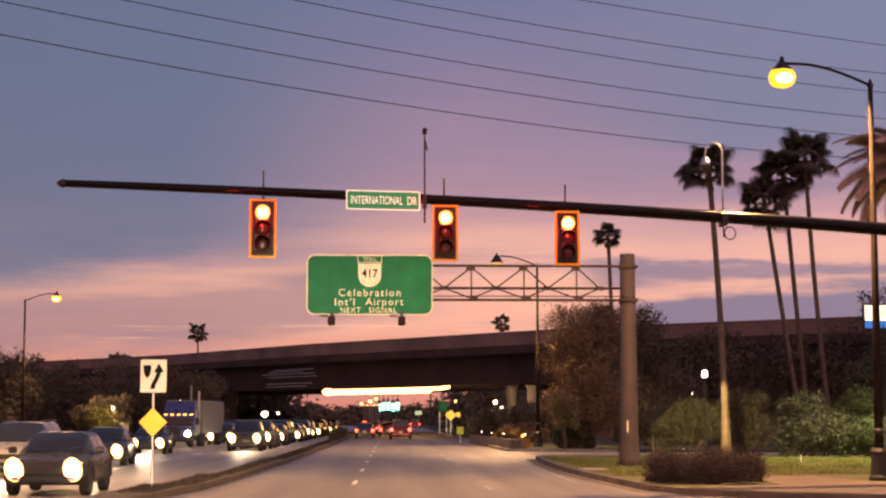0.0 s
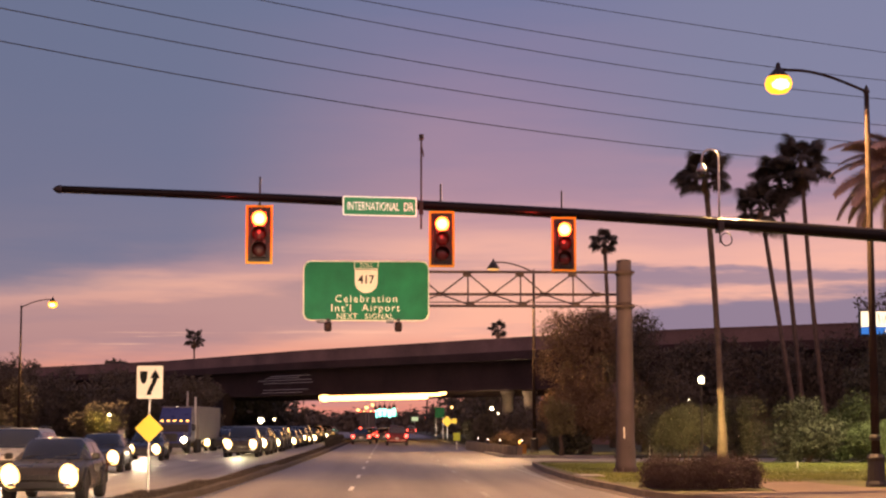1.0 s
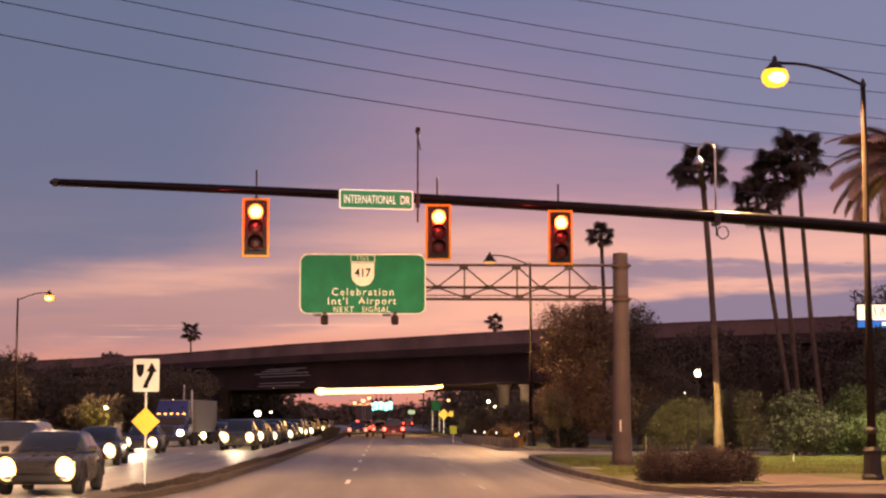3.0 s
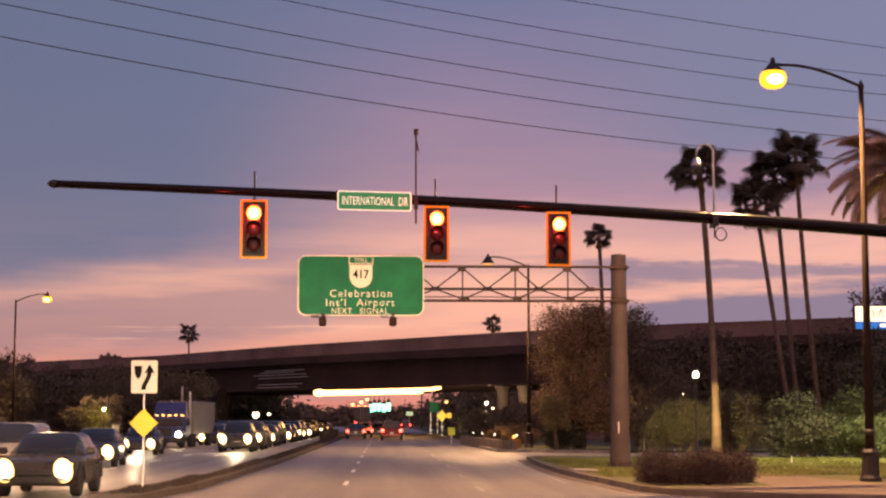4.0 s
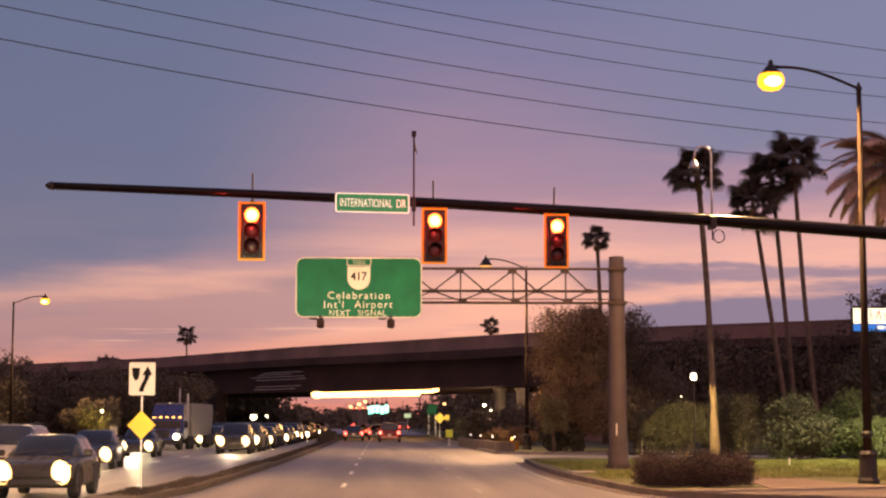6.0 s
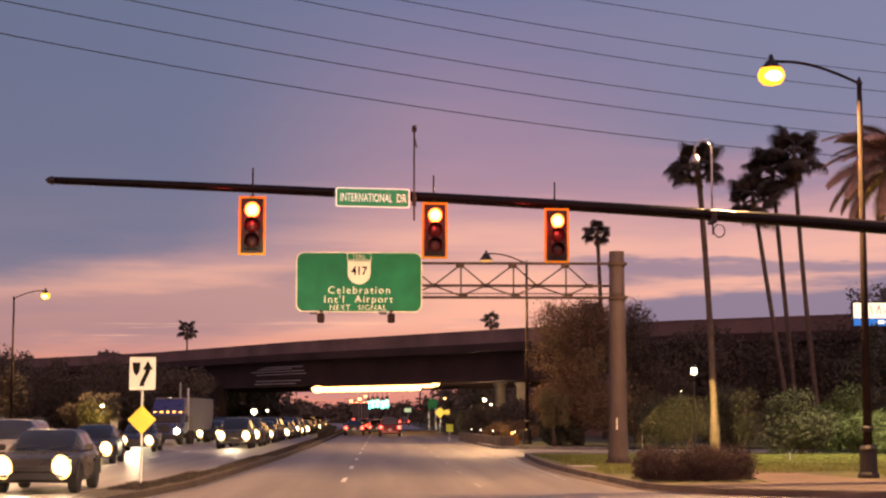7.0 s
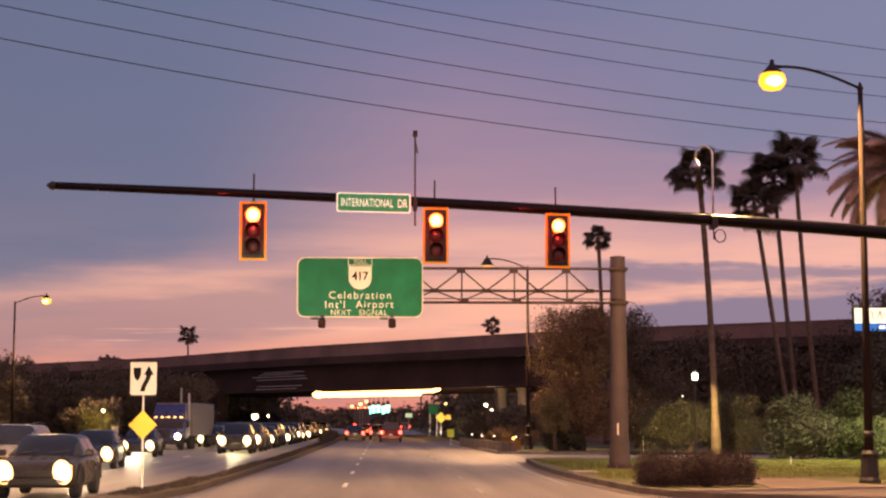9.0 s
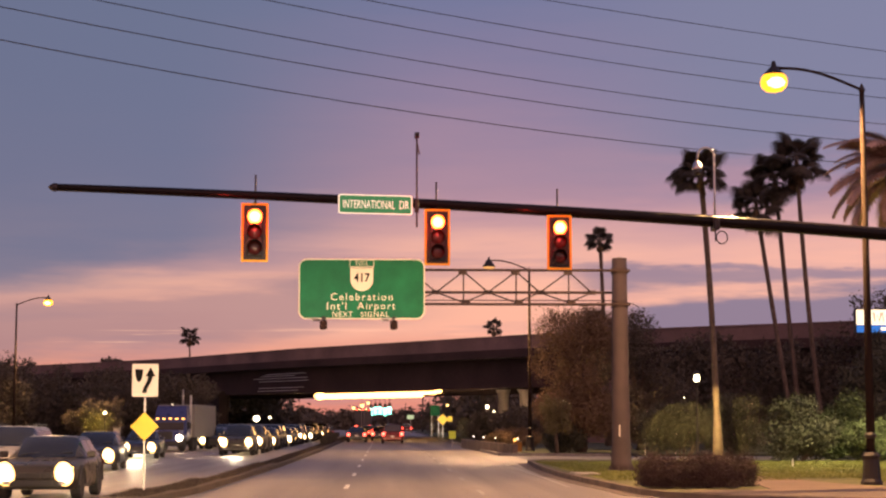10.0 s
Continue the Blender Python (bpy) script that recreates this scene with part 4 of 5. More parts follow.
def build_tree(place, w, h, trunk_h, mat, seed, count, leaf, label, bark=None, z0=None):
    rng = random.Random(seed)
    o = tagged(root("tree", place), label, "tree")
    trunk = [(0.05 * rng.uniform(-1, 1) * k, 0.05 * rng.uniform(-1, 1) * k, trunk_h * k / 3) for k in range(4)]
    r0 = 0.035 * h
    part("trunk", tube(trunk, [r0 * 1.3, r0, r0 * 0.85, r0 * 0.7], 9), bark or BARKBROWN, o, smooth=True)
    lumps = lumpy(rng, w, w * 0.9, trunk_h * 0.75 if z0 is None else z0, h, 22)
    for k in range(16):
        t = lumps[rng.randrange(len(lumps))]
        u, v = rng.uniform(0, 2 * math.pi), rng.uniform(0.1, 1.2)
        e = 0.16 * w * rng.uniform(0.5, 1.0)
        lumps.append((t[0] + t[3] * math.cos(u) * math.cos(v), t[1] + t[4] * math.sin(u) * math.cos(v), t[2] + t[5] * math.sin(v), e * 0.7, e * 0.7, e))
    for k in range(26):
        t = lumps[rng.randrange(22)]
        u, v = rng.uniform(0, 2 * math.pi), rng.uniform(0.35, 1.4)
        dx, dy, dz = math.cos(u) * math.cos(v), math.sin(u) * math.cos(v), math.sin(v)
        for m in range(3):
            q, e = 0.95 + 0.13 * m, 0.055 * w * (1.0 - 0.24 * m)
            lumps.append((t[0] + t[3] * dx * q, t[1] + t[4] * dy * q, t[2] + t[5] * dz * q + 0.06 * m, e * 0.7, e * 0.7, e))
    for k in range(6):
        t = lumps[k]
        part("limb", tube([trunk[-1], (t[0] * 0.5, t[1] * 0.5, (trunk_h + t[2]) / 2 + 0.2), t[:3]], [r0 * 0.6, r0 * 0.4, r0 * 0.12], 6), bark or BARKBROWN, o)
    leaf_cloud("crown", lumps, int(count * 2.4), leaf * 0.62, mat, o, seed)
    return o


def build_shrub(name, place, w, d, h, mat, seed, count, leaf, label, n=26, square=False):
    rng = random.Random(seed)
    o = tagged(root(name, place), label, "hedge" if name == "hedge" else "shrub")
    if square:
        lumps = []
        for k in range(n):
            u, v = rng.uniform(-0.5, 0.5), rng.uniform(-0.5, 0.5)
            hz = h * (0.50 + 0.06 * math.sin(u * 9) + 0.05 * rng.uniform(-1, 1))
            lumps.append((u * (w - 0.5), v * (d - 0.5), hz * rng.uniform(0.5, 1.02), 0.34, 0.34, h * 0.46))
    else:
        lumps = lumpy(rng, w, d, 0.0, h, n, 0.5)
    for k in range(5):
        t = lumps[k]
        part("stem", tube([(t[0] * 0.3, t[1] * 0.3, 0), (t[0] * 0.7, t[1] * 0.7, t[2] * 0.6), t[:3]], [0.035, 0.025, 0.01], 6), BARKBROWN, o)
    leaf_cloud("foliage", lumps, int(count * 1.8), leaf * 0.78, mat, o, seed)
    if "oleander" in label:
        leaf_cloud("blossom", lumps, 60, 0.05, FLOWER, o, seed + 500, "small pale pink flowers")
    return o


def fan_frond():
    """One fan leaf: stalk from the origin along +x, then a pleated fan that splits and droops."""
    bm = bmesh.new()
    tube([(0, 0, 0), (0.55, 0, 0.06), (1.1, 0, 0.04)], [0.022, 0.016, 0.012], 4, bm)
    n = 22
    for k in range(n):
        a = radians(-115 + 230 * k / (n - 1))
        ln = 0.85 * (0.74 + 0.26 * math.cos(a * 0.8))
        dx, dy = math.cos(a), math.sin(a)
        o = Vector((1.08, 0, 0.04))
        px, py = -dy, dx
        zz = 0.02 * (-1) ** k
        w1, w2 = 0.072, 0.046
        p = [o + Vector((dx * 0.03, dy * 0.03, 0))]
        mid = o + Vector((dx * ln * 0.55, dy * ln * 0.55, zz - 0.10))
        far = o + Vector((dx * ln * 0.85, dy * ln * 0.85, -0.36))
        tip = o + Vector((dx * ln * 0.95, dy * ln * 0.92, -0.66))
        s = Vector((px, py, 0))
        v = [bm.verts.new(q) for q in (p[0], mid - s * w1, mid + s * w1, far - s * w2, far + s * w2, tip)]
        bm.faces.new((v[0], v[1], v[2]))
        bm.faces.new((v[1], v[3], v[4], v[2]))
        bm.faces.new((v[3], v[5], v[4]))
    me = bpy.data.meshes.new("frond")
    bm.to_mesh(me)
    bm.free()
    me.materials.append(PALMLEAF)
    return me


def dead_frond():
    me = fan_frond()
    me.materials.clear()
    me.materials.append(DEADLEAF)
    return me


FAN, DEAD = fan_frond(), dead_frond()


def build_fan_palm(base, top, crown, n, seed, skirt, label, lean=0.1):
    """A slender fan palm: the trunk from base to top, bowed a little; crown is the scale of its leaves."""
    rng = random.Random(seed)
    b, t = Vector(base), Vector(top)
    o = tagged(root("palm_tree", base), label, "palm tree", "fan palms")
    pts, rad = [], []
    h = t.z - b.z
    for k in range(13):
        u = k / 12
        p = (t - b) * u
        bow = 0.02 * h * math.sin(math.pi * u)
        pts.append((p.x + bow * lean, p.y, p.z))
        rad.append((0.30 - 0.85 * u if u < 0.16 else 0.164 - 0.035 * u) * min(1.0, h / 15) + 0.01 * (k % 2))
    part("trunk", tube(pts, rad, 12), BARK, o, "slender grey ringed trunk", True)
    top_l = t - b
    top_l = top_l - Vector((0, 0, 0.6 * crown))
    part("boot", tube([top_l - Vector((0, 0, 1.25 * crown)), top_l - Vector((0, 0, 0.8 * crown)), top_l - Vector((0, 0, 0.2)), top_l + Vector((0, 0, 0.15))], [0.16 * crown, 0.25 * crown, 0.22 * crown, 0.10 * crown], 10), DEADLEAF, o, "shaggy boot of old leaf stalks", True)
    for k in range(n):
        tilt = 84 - 114 * (k + 0.5) / n + rng.uniform(-14, 14)
        f = hang("frond", FAN, None, o)
        s = crown * rng.uniform(0.75, 1.35)
        f.matrix_basis = Matrix.Translation(top_l) @ pose(0, 0, 0, 0, 0, 137.5 * k + rng.uniform(-15, 15)) @ pose(0, 0, 0, rng.uniform(-25, 25), -tilt, 0) @ Matrix.Diagonal((s, s, s, 1))
    for k in range(skirt):
        f = hang("dry_frond", DEAD, None, o)
        s = crown * rng.uniform(0.6, 0.8)
        f.matrix_basis = Matrix.Translation(top_l - Vector((0, 0, 0.35 * crown))) @ pose(0, 0, 0, 0, 0, 137.5 * k) @ pose(0, 0, 0, rng.uniform(-30, 30), 62 + rng.uniform(-8, 14), 0) @ Matrix.Diagonal((s, s, s, 1))
    return o


def feather_frond():
    """One feather leaf of a date palm, along +x, arching over."""
    bm = bmesh.new()
    n = 56
    spine = []
    for k in range(n + 1):
        u = k / n
        a = radians(38 - 85 * u)
        spine.append((spine[-1] + Vector((math.cos(a), 0, math.sin(a))) * 3.3 / n) if spine else Vector((0, 0, 0)))
    tube(spine[::4], [0.04 - 0.0025 * k for k in range(len(spine[::4]))], 4, bm)
    for k in range(6, n + 1):
        u = k / n
        ln = 0.55 * math.sin(math.pi * (0.12 + 0.80 * u)) + 0.1
        d = (spine[k] - spine[k - 1]).normalized()
        for s in (-1, 1):
            w = d * 0.05
            end = spine[k] + d * ln * 0.6 + Vector((0, s * ln * 0.75, -0.16 * ln + 0.12 * ln * ((k % 3) - 1)))
            half = (spine[k] + end) / 2 + Vector((0, 0, 0.05))
            v = [bm.verts.new(q) for q in (spine[k] - w, half - w, end, half + w, spine[k] + w)]
            bm.faces.new(v)
    me = bpy.data.meshes.new("frond")
    bm.to_mesh(me)
    bm.free()
    me.materials.append(DATELEAF)
    return me


def build_date_palm(base, height, n, seed, scale):
    rng = random.Random(seed)
    o = tagged(root("date_palm", base), "date palm with arching feather leaves lit by lamplight", "palm tree")
    part("trunk", tube([(0.08 * math.sin(k), 0, height * k / 12) for k in range(13)], [0.30 + 0.03 * (k % 2) for k in range(13)], 12), BARK, o, "thick scarred trunk")
    me = feather_frond()
    for k in range(n):
        f = hang("frond", me, None, o)
        s = scale * rng.uniform(0.85, 1.1)
        f.matrix_basis = Matrix.Translation((0, 0, height)) @ pose(0, 0, 0, 0, 0, 137.5 * k + rng.uniform(-8, 8)) @ pose(0, 0, 0, rng.uniform(-30, 30), -46 + 88 * k / n + rng.uniform(-6, 6), 0) @ Matrix.Diagonal((s, s, s, 1))


def plant():
    p1 = "tall slender fan palm beside the path lamp"
    p2 = "very tall fan palm with a shaggy dark crown"
    build_fan_palm((15.76, 80.0, 0.0), (15.09, 80.0, 14.0), 0.67, 34, 21, 1, p1, 0.4)
    build_fan_palm((26.75, 110.0, 0.1), (24.4, 110.0, 16.3), 0.98, 28, 2, 2, p2, -0.1)
    build_fan_palm((27.55, 111.5, 0.1), (26.05, 111.5, 18.3), 0.98, 28, 3, 3, p2, -0.1)
    build_fan_palm((28.6, 110.0, 0.1), (27.15, 110.0, 19.4), 1.06, 28, 4, 2, p2, -0.4)
    build_fan_palm((16.5, 125.0, 0.1), (16.0, 125.0, 15.55), 0.50, 26, 5, 16, "slim fan palm with a hanging dry skirt")
    build_fan_palm((14.6, 222.0, 0.0), (14.3, 222.0, 14.6), 0.62, 18, 6, 6, "distant fan palm behind the overpass")
    build_fan_palm((-33.0, 290.0, 0.0), (-33.2, 290.0, 16.9), 0.95, 20, 7, 6, "distant fan palm behind the overpass")
    build_date_palm((18.95, 60.0, 0.13), 10.5, 64, 8, 0.98)

    build_tree((11.2, 97.0, 0.1), 5.6, 8.3, 2.2, LEAFRED, 11, 17000, 0.115, "olive-brown leafy tree beside the side driveway", z0=0.6)
    build_tree((12.4, 106.0, 0.1), 3.4, 7.0, 2.2, LEAFOLIVE, 18, 10000, 0.12, "olive leafy tree beside the road", z0=0.6)
    build_tree((15.8, 104.0, 0.1), 6.5, 8.6, 2.2, LEAFDARK, 12, 14000, 0.13, "dark leafy tree with an uneven crown", z0=0.5)
    build_tree((21.5, 112.0, 0.1), 7.5, 7.6, 2.0, LEAFDARK, 13, 8000, 0.2, "dark leafy tree beside the overpass", z0=0.4)
    build_tree((28.5, 116.0, 0.1), 8.0, 7.3, 2.0, LEAFDARK, 14, 8000, 0.2, "dark leafy tree beside the overpass", z0=0.4)
    build_tree((36.0, 112.0, 0.1), 10.5, 10.8, 2.6, LEAFDARK, 15, 9000, 0.2, "broad dark tree behind the lit shop sign", z0=0.6)
    build_tree((28.6, 97.0, 0.12), 5.0, 6.6, 2.0, LEAF, 16, 8000, 0.16, "green leafy tree below the lit shop sign", z0=0.4)
    build_tree((-33.5, 140.0, 0.1), 9.0, 8.3, 2.4, LEAFDARK, 21, 8000, 0.2, "dark bushy tree beside the opposing lanes", z0=0.4)
    build_tree((-42.0, 150.0, 0.1), 9.0, 9.0, 2.4, LEAFDARK, 22, 7000, 0.22, "dark bushy tree beside the opposing lanes", z0=0.4)
    for k, (x, y, w, h) in enumerate(((-27, 152, 7, 5.2), (-24, 165, 7, 5.5), (-31, 172, 9, 6.2), (-37, 185, 9, 6.8), (-21.5, 180, 6, 5.0), (-27, 192, 8, 6.0), (-45, 196, 11, 7.8), (-23, 138, 4.5, 3.4), (-19.6, 176, 5.5, 6.6), (-22.5, 187, 7, 7.4), (-29, 183, 8, 7.6), (-35, 168, 8, 7.2), (-41, 178, 9, 8.0), (-52, 186, 11, 8.6), (-19.2, 160, 4.0, 5.0), (-48, 165, 9, 7.4))):
        build_tree((x, y, 0.1), w, h, 1.4, LEAFDARK, 30 + k, 5000, 0.22, "dark scrubby tree below the overpass", z0=0.2)
    build_tree((-20.2, 121.0, 0.1), 2.6, 2.9, 0.9, LEAFOLIVE, 45, 2500, 0.1, "small lamplit yellow-green tree beside the lanes", z0=0.5)
    build_tree((9.4, 92.6, 0.12), 2.0, 3.0, 1.3, LEAFOLIVE, 46, 2600, 0.09, "young slender roadside tree with olive leaves", z0=1.0)
    # tree tops beyond the overpass
    for k, (x, y, w, h) in enumerate(((13.8, 236, 4, 13.0), (-42, 265, 4, 11.7), (-56, 275, 5, 11.5), (-29.6, 282, 3.5, 12.0))):
        build_tree((x, y, 0.0), w, h, 5.0, LEAFDARK, 50 + k, 2500, 0.3, "distant dark tree beyond the overpass")

    build_shrub("shrub", (14.5, 83.2, 0.0), 4.8, 2.6, 2.9, LEAF, 61, 9000, 0.075, "dense oleander shrub with small pale flowers")
    build_shrub("shrub", (17.5, 85.0, 0.0), 3.2, 2.8, 3.4, LEAF, 62, 7500, 0.075, "dense oleander shrub behind the path lamp")
    build_shrub("shrub", (17.9, 73.5, 0.13), 3.4, 2.4, 2.9, LEAF, 63, 7000, 0.09, "dark green shrub at the lawn's edge")
    build_shrub("shrub", (20.3, 76.0, 0.13), 3.0, 2.4, 3.2, LEAFLIGHT, 64, 7000, 0.09, "light green shrub lit by lamplight")
    build_shrub("shrub", (20.9, 72.0, 0.13), 2.8, 2.2, 1.9, LEAFLIGHT, 65, 7000, 0.08, "low rounded green shrub on the lawn")
    build_shrub("shrub", (23.6, 73.0, 0.13), 3.4, 2.6, 2.0, LEAFLIGHT, 66, 7000, 0.08, "low rounded green shrub on the lawn")
    build_shrub("shrub", (24.5, 82.0, 0.0), 5.0, 3.0, 3.4, LEAF, 67, 7000, 0.1, "tall green shrub behind the lawn")
    build_shrub("hedge", (7.9, 42.9, 0.13), 3.15, 2.3, 0.92, HEDGELEAF, 68, 22000, 0.032, "low brown-green clipped hedge on the corner", 60, True)
    build_shrub("shrub", (9.2, 118.0, 0.12), 3.6, 3.0, 1.5, LEAFRED, 69, 5000, 0.09, "low brown shrub bed beside the road")
    build_shrub("shrub", (7.6, 112.0, 0.12), 2.0, 2.0, 1.1, LEAFRED, 70, 3000, 0.08, "low brown shrub bed beside the road")
    build_shrub("shrub", (10.3, 96.0, 0.1), 2.6, 2.0, 1.9, LEAF, 71, 4000, 0.09, "green shrub below the roadside tree")
    rng = random.Random(5)
    for k in range(9):
        build_shrub("shrub", (9.3 + 1.5 * (k % 3) + rng.uniform(-0.4, 0.4), 128 + 9 * k, 0.1), 3.0, 3.0, rng.uniform(2.0, 3.6), LEAFDARK, 80 + k, 2200, 0.14, "dark roadside shrub before the overpass", 14)
    for k in range(4):
        build_shrub("shrub", (-4.5, 128 + 10 * k, 0.12), 0.6, 5.0, 0.9, LEAFDARK, 95 + k, 1500, 0.07, "low dark planting on the median", 14)


def far_woods():
    """Dark woods beyond the overpass, one mass of leaves."""
    rng = random.Random(77)
    lumps = []
    for k in range(150):
        s = rng.random()
        x = rng.uniform(-150, -13) if k % 2 else rng.uniform(9, 130)
        y = rng.uniform(265, 330) if x > 0 else rng.uniform(255, 330)
        h = rng.uniform(5.0, 8.5)
        lumps.append((x, y, h * 0.5, rng.uniform(4, 8), 5, h * 0.55))
    ob = leaf_cloud("woods", lumps, 60000, 0.6, LEAFDARK, None, 7)
    tagged(ob, "distant dark woods beyond the overpass", "woods", kind="stuff")
    lumps = [(-70 + 130 * k / 69 + rng.uniform(-2, 2), rng.uniform(430, 520), 1.2, 5, 5, rng.uniform(2.2, 4.6)) for k in range(70)]
    ob = leaf_cloud("woods", lumps, 45000, 0.7, LEAFDARK, None, 8)
    tagged(ob, "low dark tree line closing the far end of the road", "woods", kind="stuff")


def grass_blades(name, spots, count, tall, mat, seed, label):
    """Blades over rectangles (x0, x1, y0, y1, z), one mass."""
    rng = np.random.default_rng(seed)
    area = np.array([(s[1] - s[0]) * (s[3] - s[2]) for s in spots])
    S = np.array(spots)[rng.choice(len(spots), count, p=area / area.sum())]
    base = np.stack([rng.uniform(S[:, 0], S[:, 1]), rng.uniform(S[:, 2], S[:, 3]), S[:, 4]], 1)
    a = rng.uniform(0, 2 * np.pi, count)
    h = tall * rng.uniform(0.5, 1.5, count)
    side = np.stack([np.cos(a), np.sin(a), 0 * a], 1) * (0.008 + 0.09 * tall)
    lean = np.stack([np.cos(a + 1.4) * h * 0.5, np.sin(a + 1.4) * h * 0.5, h], 1)
    v = np.stack([base - side, base + side, base + lean], 1).reshape(-1, 3)
    me = bpy.data.meshes.new(name)
    me.from_pydata(v.tolist(), [], np.arange(3 * count).reshape(-1, 3).tolist())
    tagged(hang(name, me, mat), label, "grass", kind="stuff")


plant()
far_woods()
grass_blades("lawn_grass", [(6.35, 11.8, 48.3, 72, 0.125), (11.8, 24, 50, 72, 0.125), (13.8, 24, 46.5, 50, 0.125)], 60000, 0.06, BLADE, 3, "short mown grass blades on the corner lawn")
grass_blades("median_grass", [(-6.1, -5.2, 38, 42, 0.125), (-5.6, -4.85, 42, 50, 0.125), (-5.15, -4.65, 50, 70, 0.125), (-4.95, -4.3, 70, 150, 0.125)], 24000, 0.07, DRYBLADE, 4, "dry brown grass tufts along the median")


# ---- vehicles ----
def paint(name, c):
    return material(name, c, 0.3, 0.3, 3, 0.12, 60, 0.0)


def frustum(y0, y1, ty0, ty1, w, tw, z0, z1):
    bm = bmesh.new()
    lo = [bm.verts.new(p) for p in ((-w / 2, y0, z0), (w / 2, y0, z0), (w / 2, y1, z0), (-w / 2, y1, z0))]
    hi = [bm.verts.new(p) for p in ((-tw / 2, ty0, z1), (tw / 2, ty0, z1), (tw / 2, ty1, z1), (-tw / 2, ty1, z1))]
    bm.faces.new(lo[::-1])
    bm.faces.new(hi)
    for k in range(4):
        j = (k + 1) % 4
        bm.faces.new((lo[k], lo[j], hi[j], hi[k]))
    return bm


def wheel(o, x, y, r, w):
    t = part("wheel", lathe([(r * 0.62, -w / 2), (r * 0.93, -w / 2), (r, -w * 0.35), (r, w * 0.35), (r * 0.93, w / 2), (r * 0.62, w / 2)], 20), RUBBER, o, smooth=False)
    t.matrix_basis = pose(x, y, r, 0, 90, 0)
    h = part("rim", lathe([(r * 0.64, -w * 0.42), (r * 0.55, -w * 0.3), (r * 0.2, -w * 0.36), (r * 0.2, w * 0.36), (r * 0.55, w * 0.3), (r * 0.64, w * 0.42)], 16), RIM, t)
    return t


# length, width, height, belt height, wheel radius, hood height at the nose, cowl, roof front, roof rear, tail of the cabin
CAR_KINDS = {"suv": (4.7, 1.90, 1.66, 1.05, 0.36, 0.92, -0.85, -0.05, 1.95, 2.22), "sedan": (4.7, 1.82, 1.42, 0.93, 0.33, 0.76, -0.80, 0.0, 1.15, 1.85),
             "crossover": (4.4, 1.86, 1.43, 0.95, 0.35, 0.80, -0.80, -0.05, 1.45, 2.0), "van": (5.0, 1.96, 1.64, 1.04, 0.35, 0.86, -1.25, -0.35, 2.15, 2.42)}


def loft(rows, closed=False):
    """A skin over rows of points, all of one length."""
    bm = bmesh.new()
    vs = [[bm.verts.new(p) for p in row] for row in rows]
    n = len(rows[0])
    for a, b in zip(vs, vs[1:]):
        for k in range(n if closed else n - 1):
            bm.faces.new((a[k], a[(k + 1) % n], b[(k + 1) % n], b[k]))
    if closed:
        bm.faces.new(vs[0][::-1])
        bm.faces.new(vs[-1])
    return bm


def car_body(L, W, belt, hood, cowl):
    """The lower body: rounded sections from nose to tail."""
    f, b, w = -L / 2, L / 2, W / 2
    stations = ((f, 0.80, 0.40, hood - 0.16), (f + 0.05, 0.88, 0.33, hood - 0.06), (f + 0.18, 0.95, 0.27, hood), (f + 0.5, 0.99, 0.24, hood + 0.05),
                (cowl - 0.35, 1.0, 0.24, belt - 0.05), (cowl, 1.0, 0.24, belt), (0.3, 1.0, 0.24, belt + 0.01), (b - 0.75, 1.0, 0.24, belt + 0.03),
                (b - 0.25, 0.97, 0.28, belt + 0.02), (b - 0.07, 0.92, 0.36, belt - 0.06), (b, 0.85, 0.46, belt - 0.2))
    rows = []
    for y, s, lo, top in stations:
        h = top - lo
        half = [(0.86, lo), (0.95, lo + 0.05), (0.99, lo + 0.28 * h), (1.0, lo + 0.52 * h), (0.985, lo + 0.78 * h), (0.95, lo + 0.92 * h), (0.88, top - 0.01), (0.55, top + 0.012), (0.2, top + 0.02)]
        rows.append([(-w * s * u, y, z) for u, z in half] + [(w * s * u, y, z) for u, z in half[::-1]])
    return loft(rows, True)


def car_cabin(W, H, belt, cowl, rf, rr, tail):
    """Rows of points over the glasshouse, from the cowl over the roof to the tail, each from the left belt to the right."""
    wb, wr = W / 2 - 0.06, W / 2 - 0.30
    ys = [(cowl, 0.0), (cowl + 0.36 * (rf - cowl), 0.45), (cowl + 0.7 * (rf - cowl), 0.79), (rf, 0.97), (rf + 0.25, 1.0), ((rf + rr) / 2 - 0.05, 1.0),
          ((rf + rr) / 2 + 0.06, 1.0), (rr - 0.25, 0.985), (rr, 0.94), (rr + 0.55 * (tail - rr), 0.56), (tail, 0.0)]
    rows = []
    for y, u in ys:
        h = belt + 0.01 + (H - belt) * u
        half = [(wb, belt), (wb - (wb - wr) * 0.82, belt + (h - belt) * 0.80), (wr, belt + (h - belt) * 0.93), (wr * 0.86, h), (wr * 0.4, h + 0.015 * u)]
        rows.append([(-x, y - (0.10 * (1 - x / wb) if y <= rf else 0.0), z) for x, z in half] + [(x, y - (0.10 * (1 - x / wb) if y <= rf else 0.0), z) for x, z in half[::-1]])
    return rows


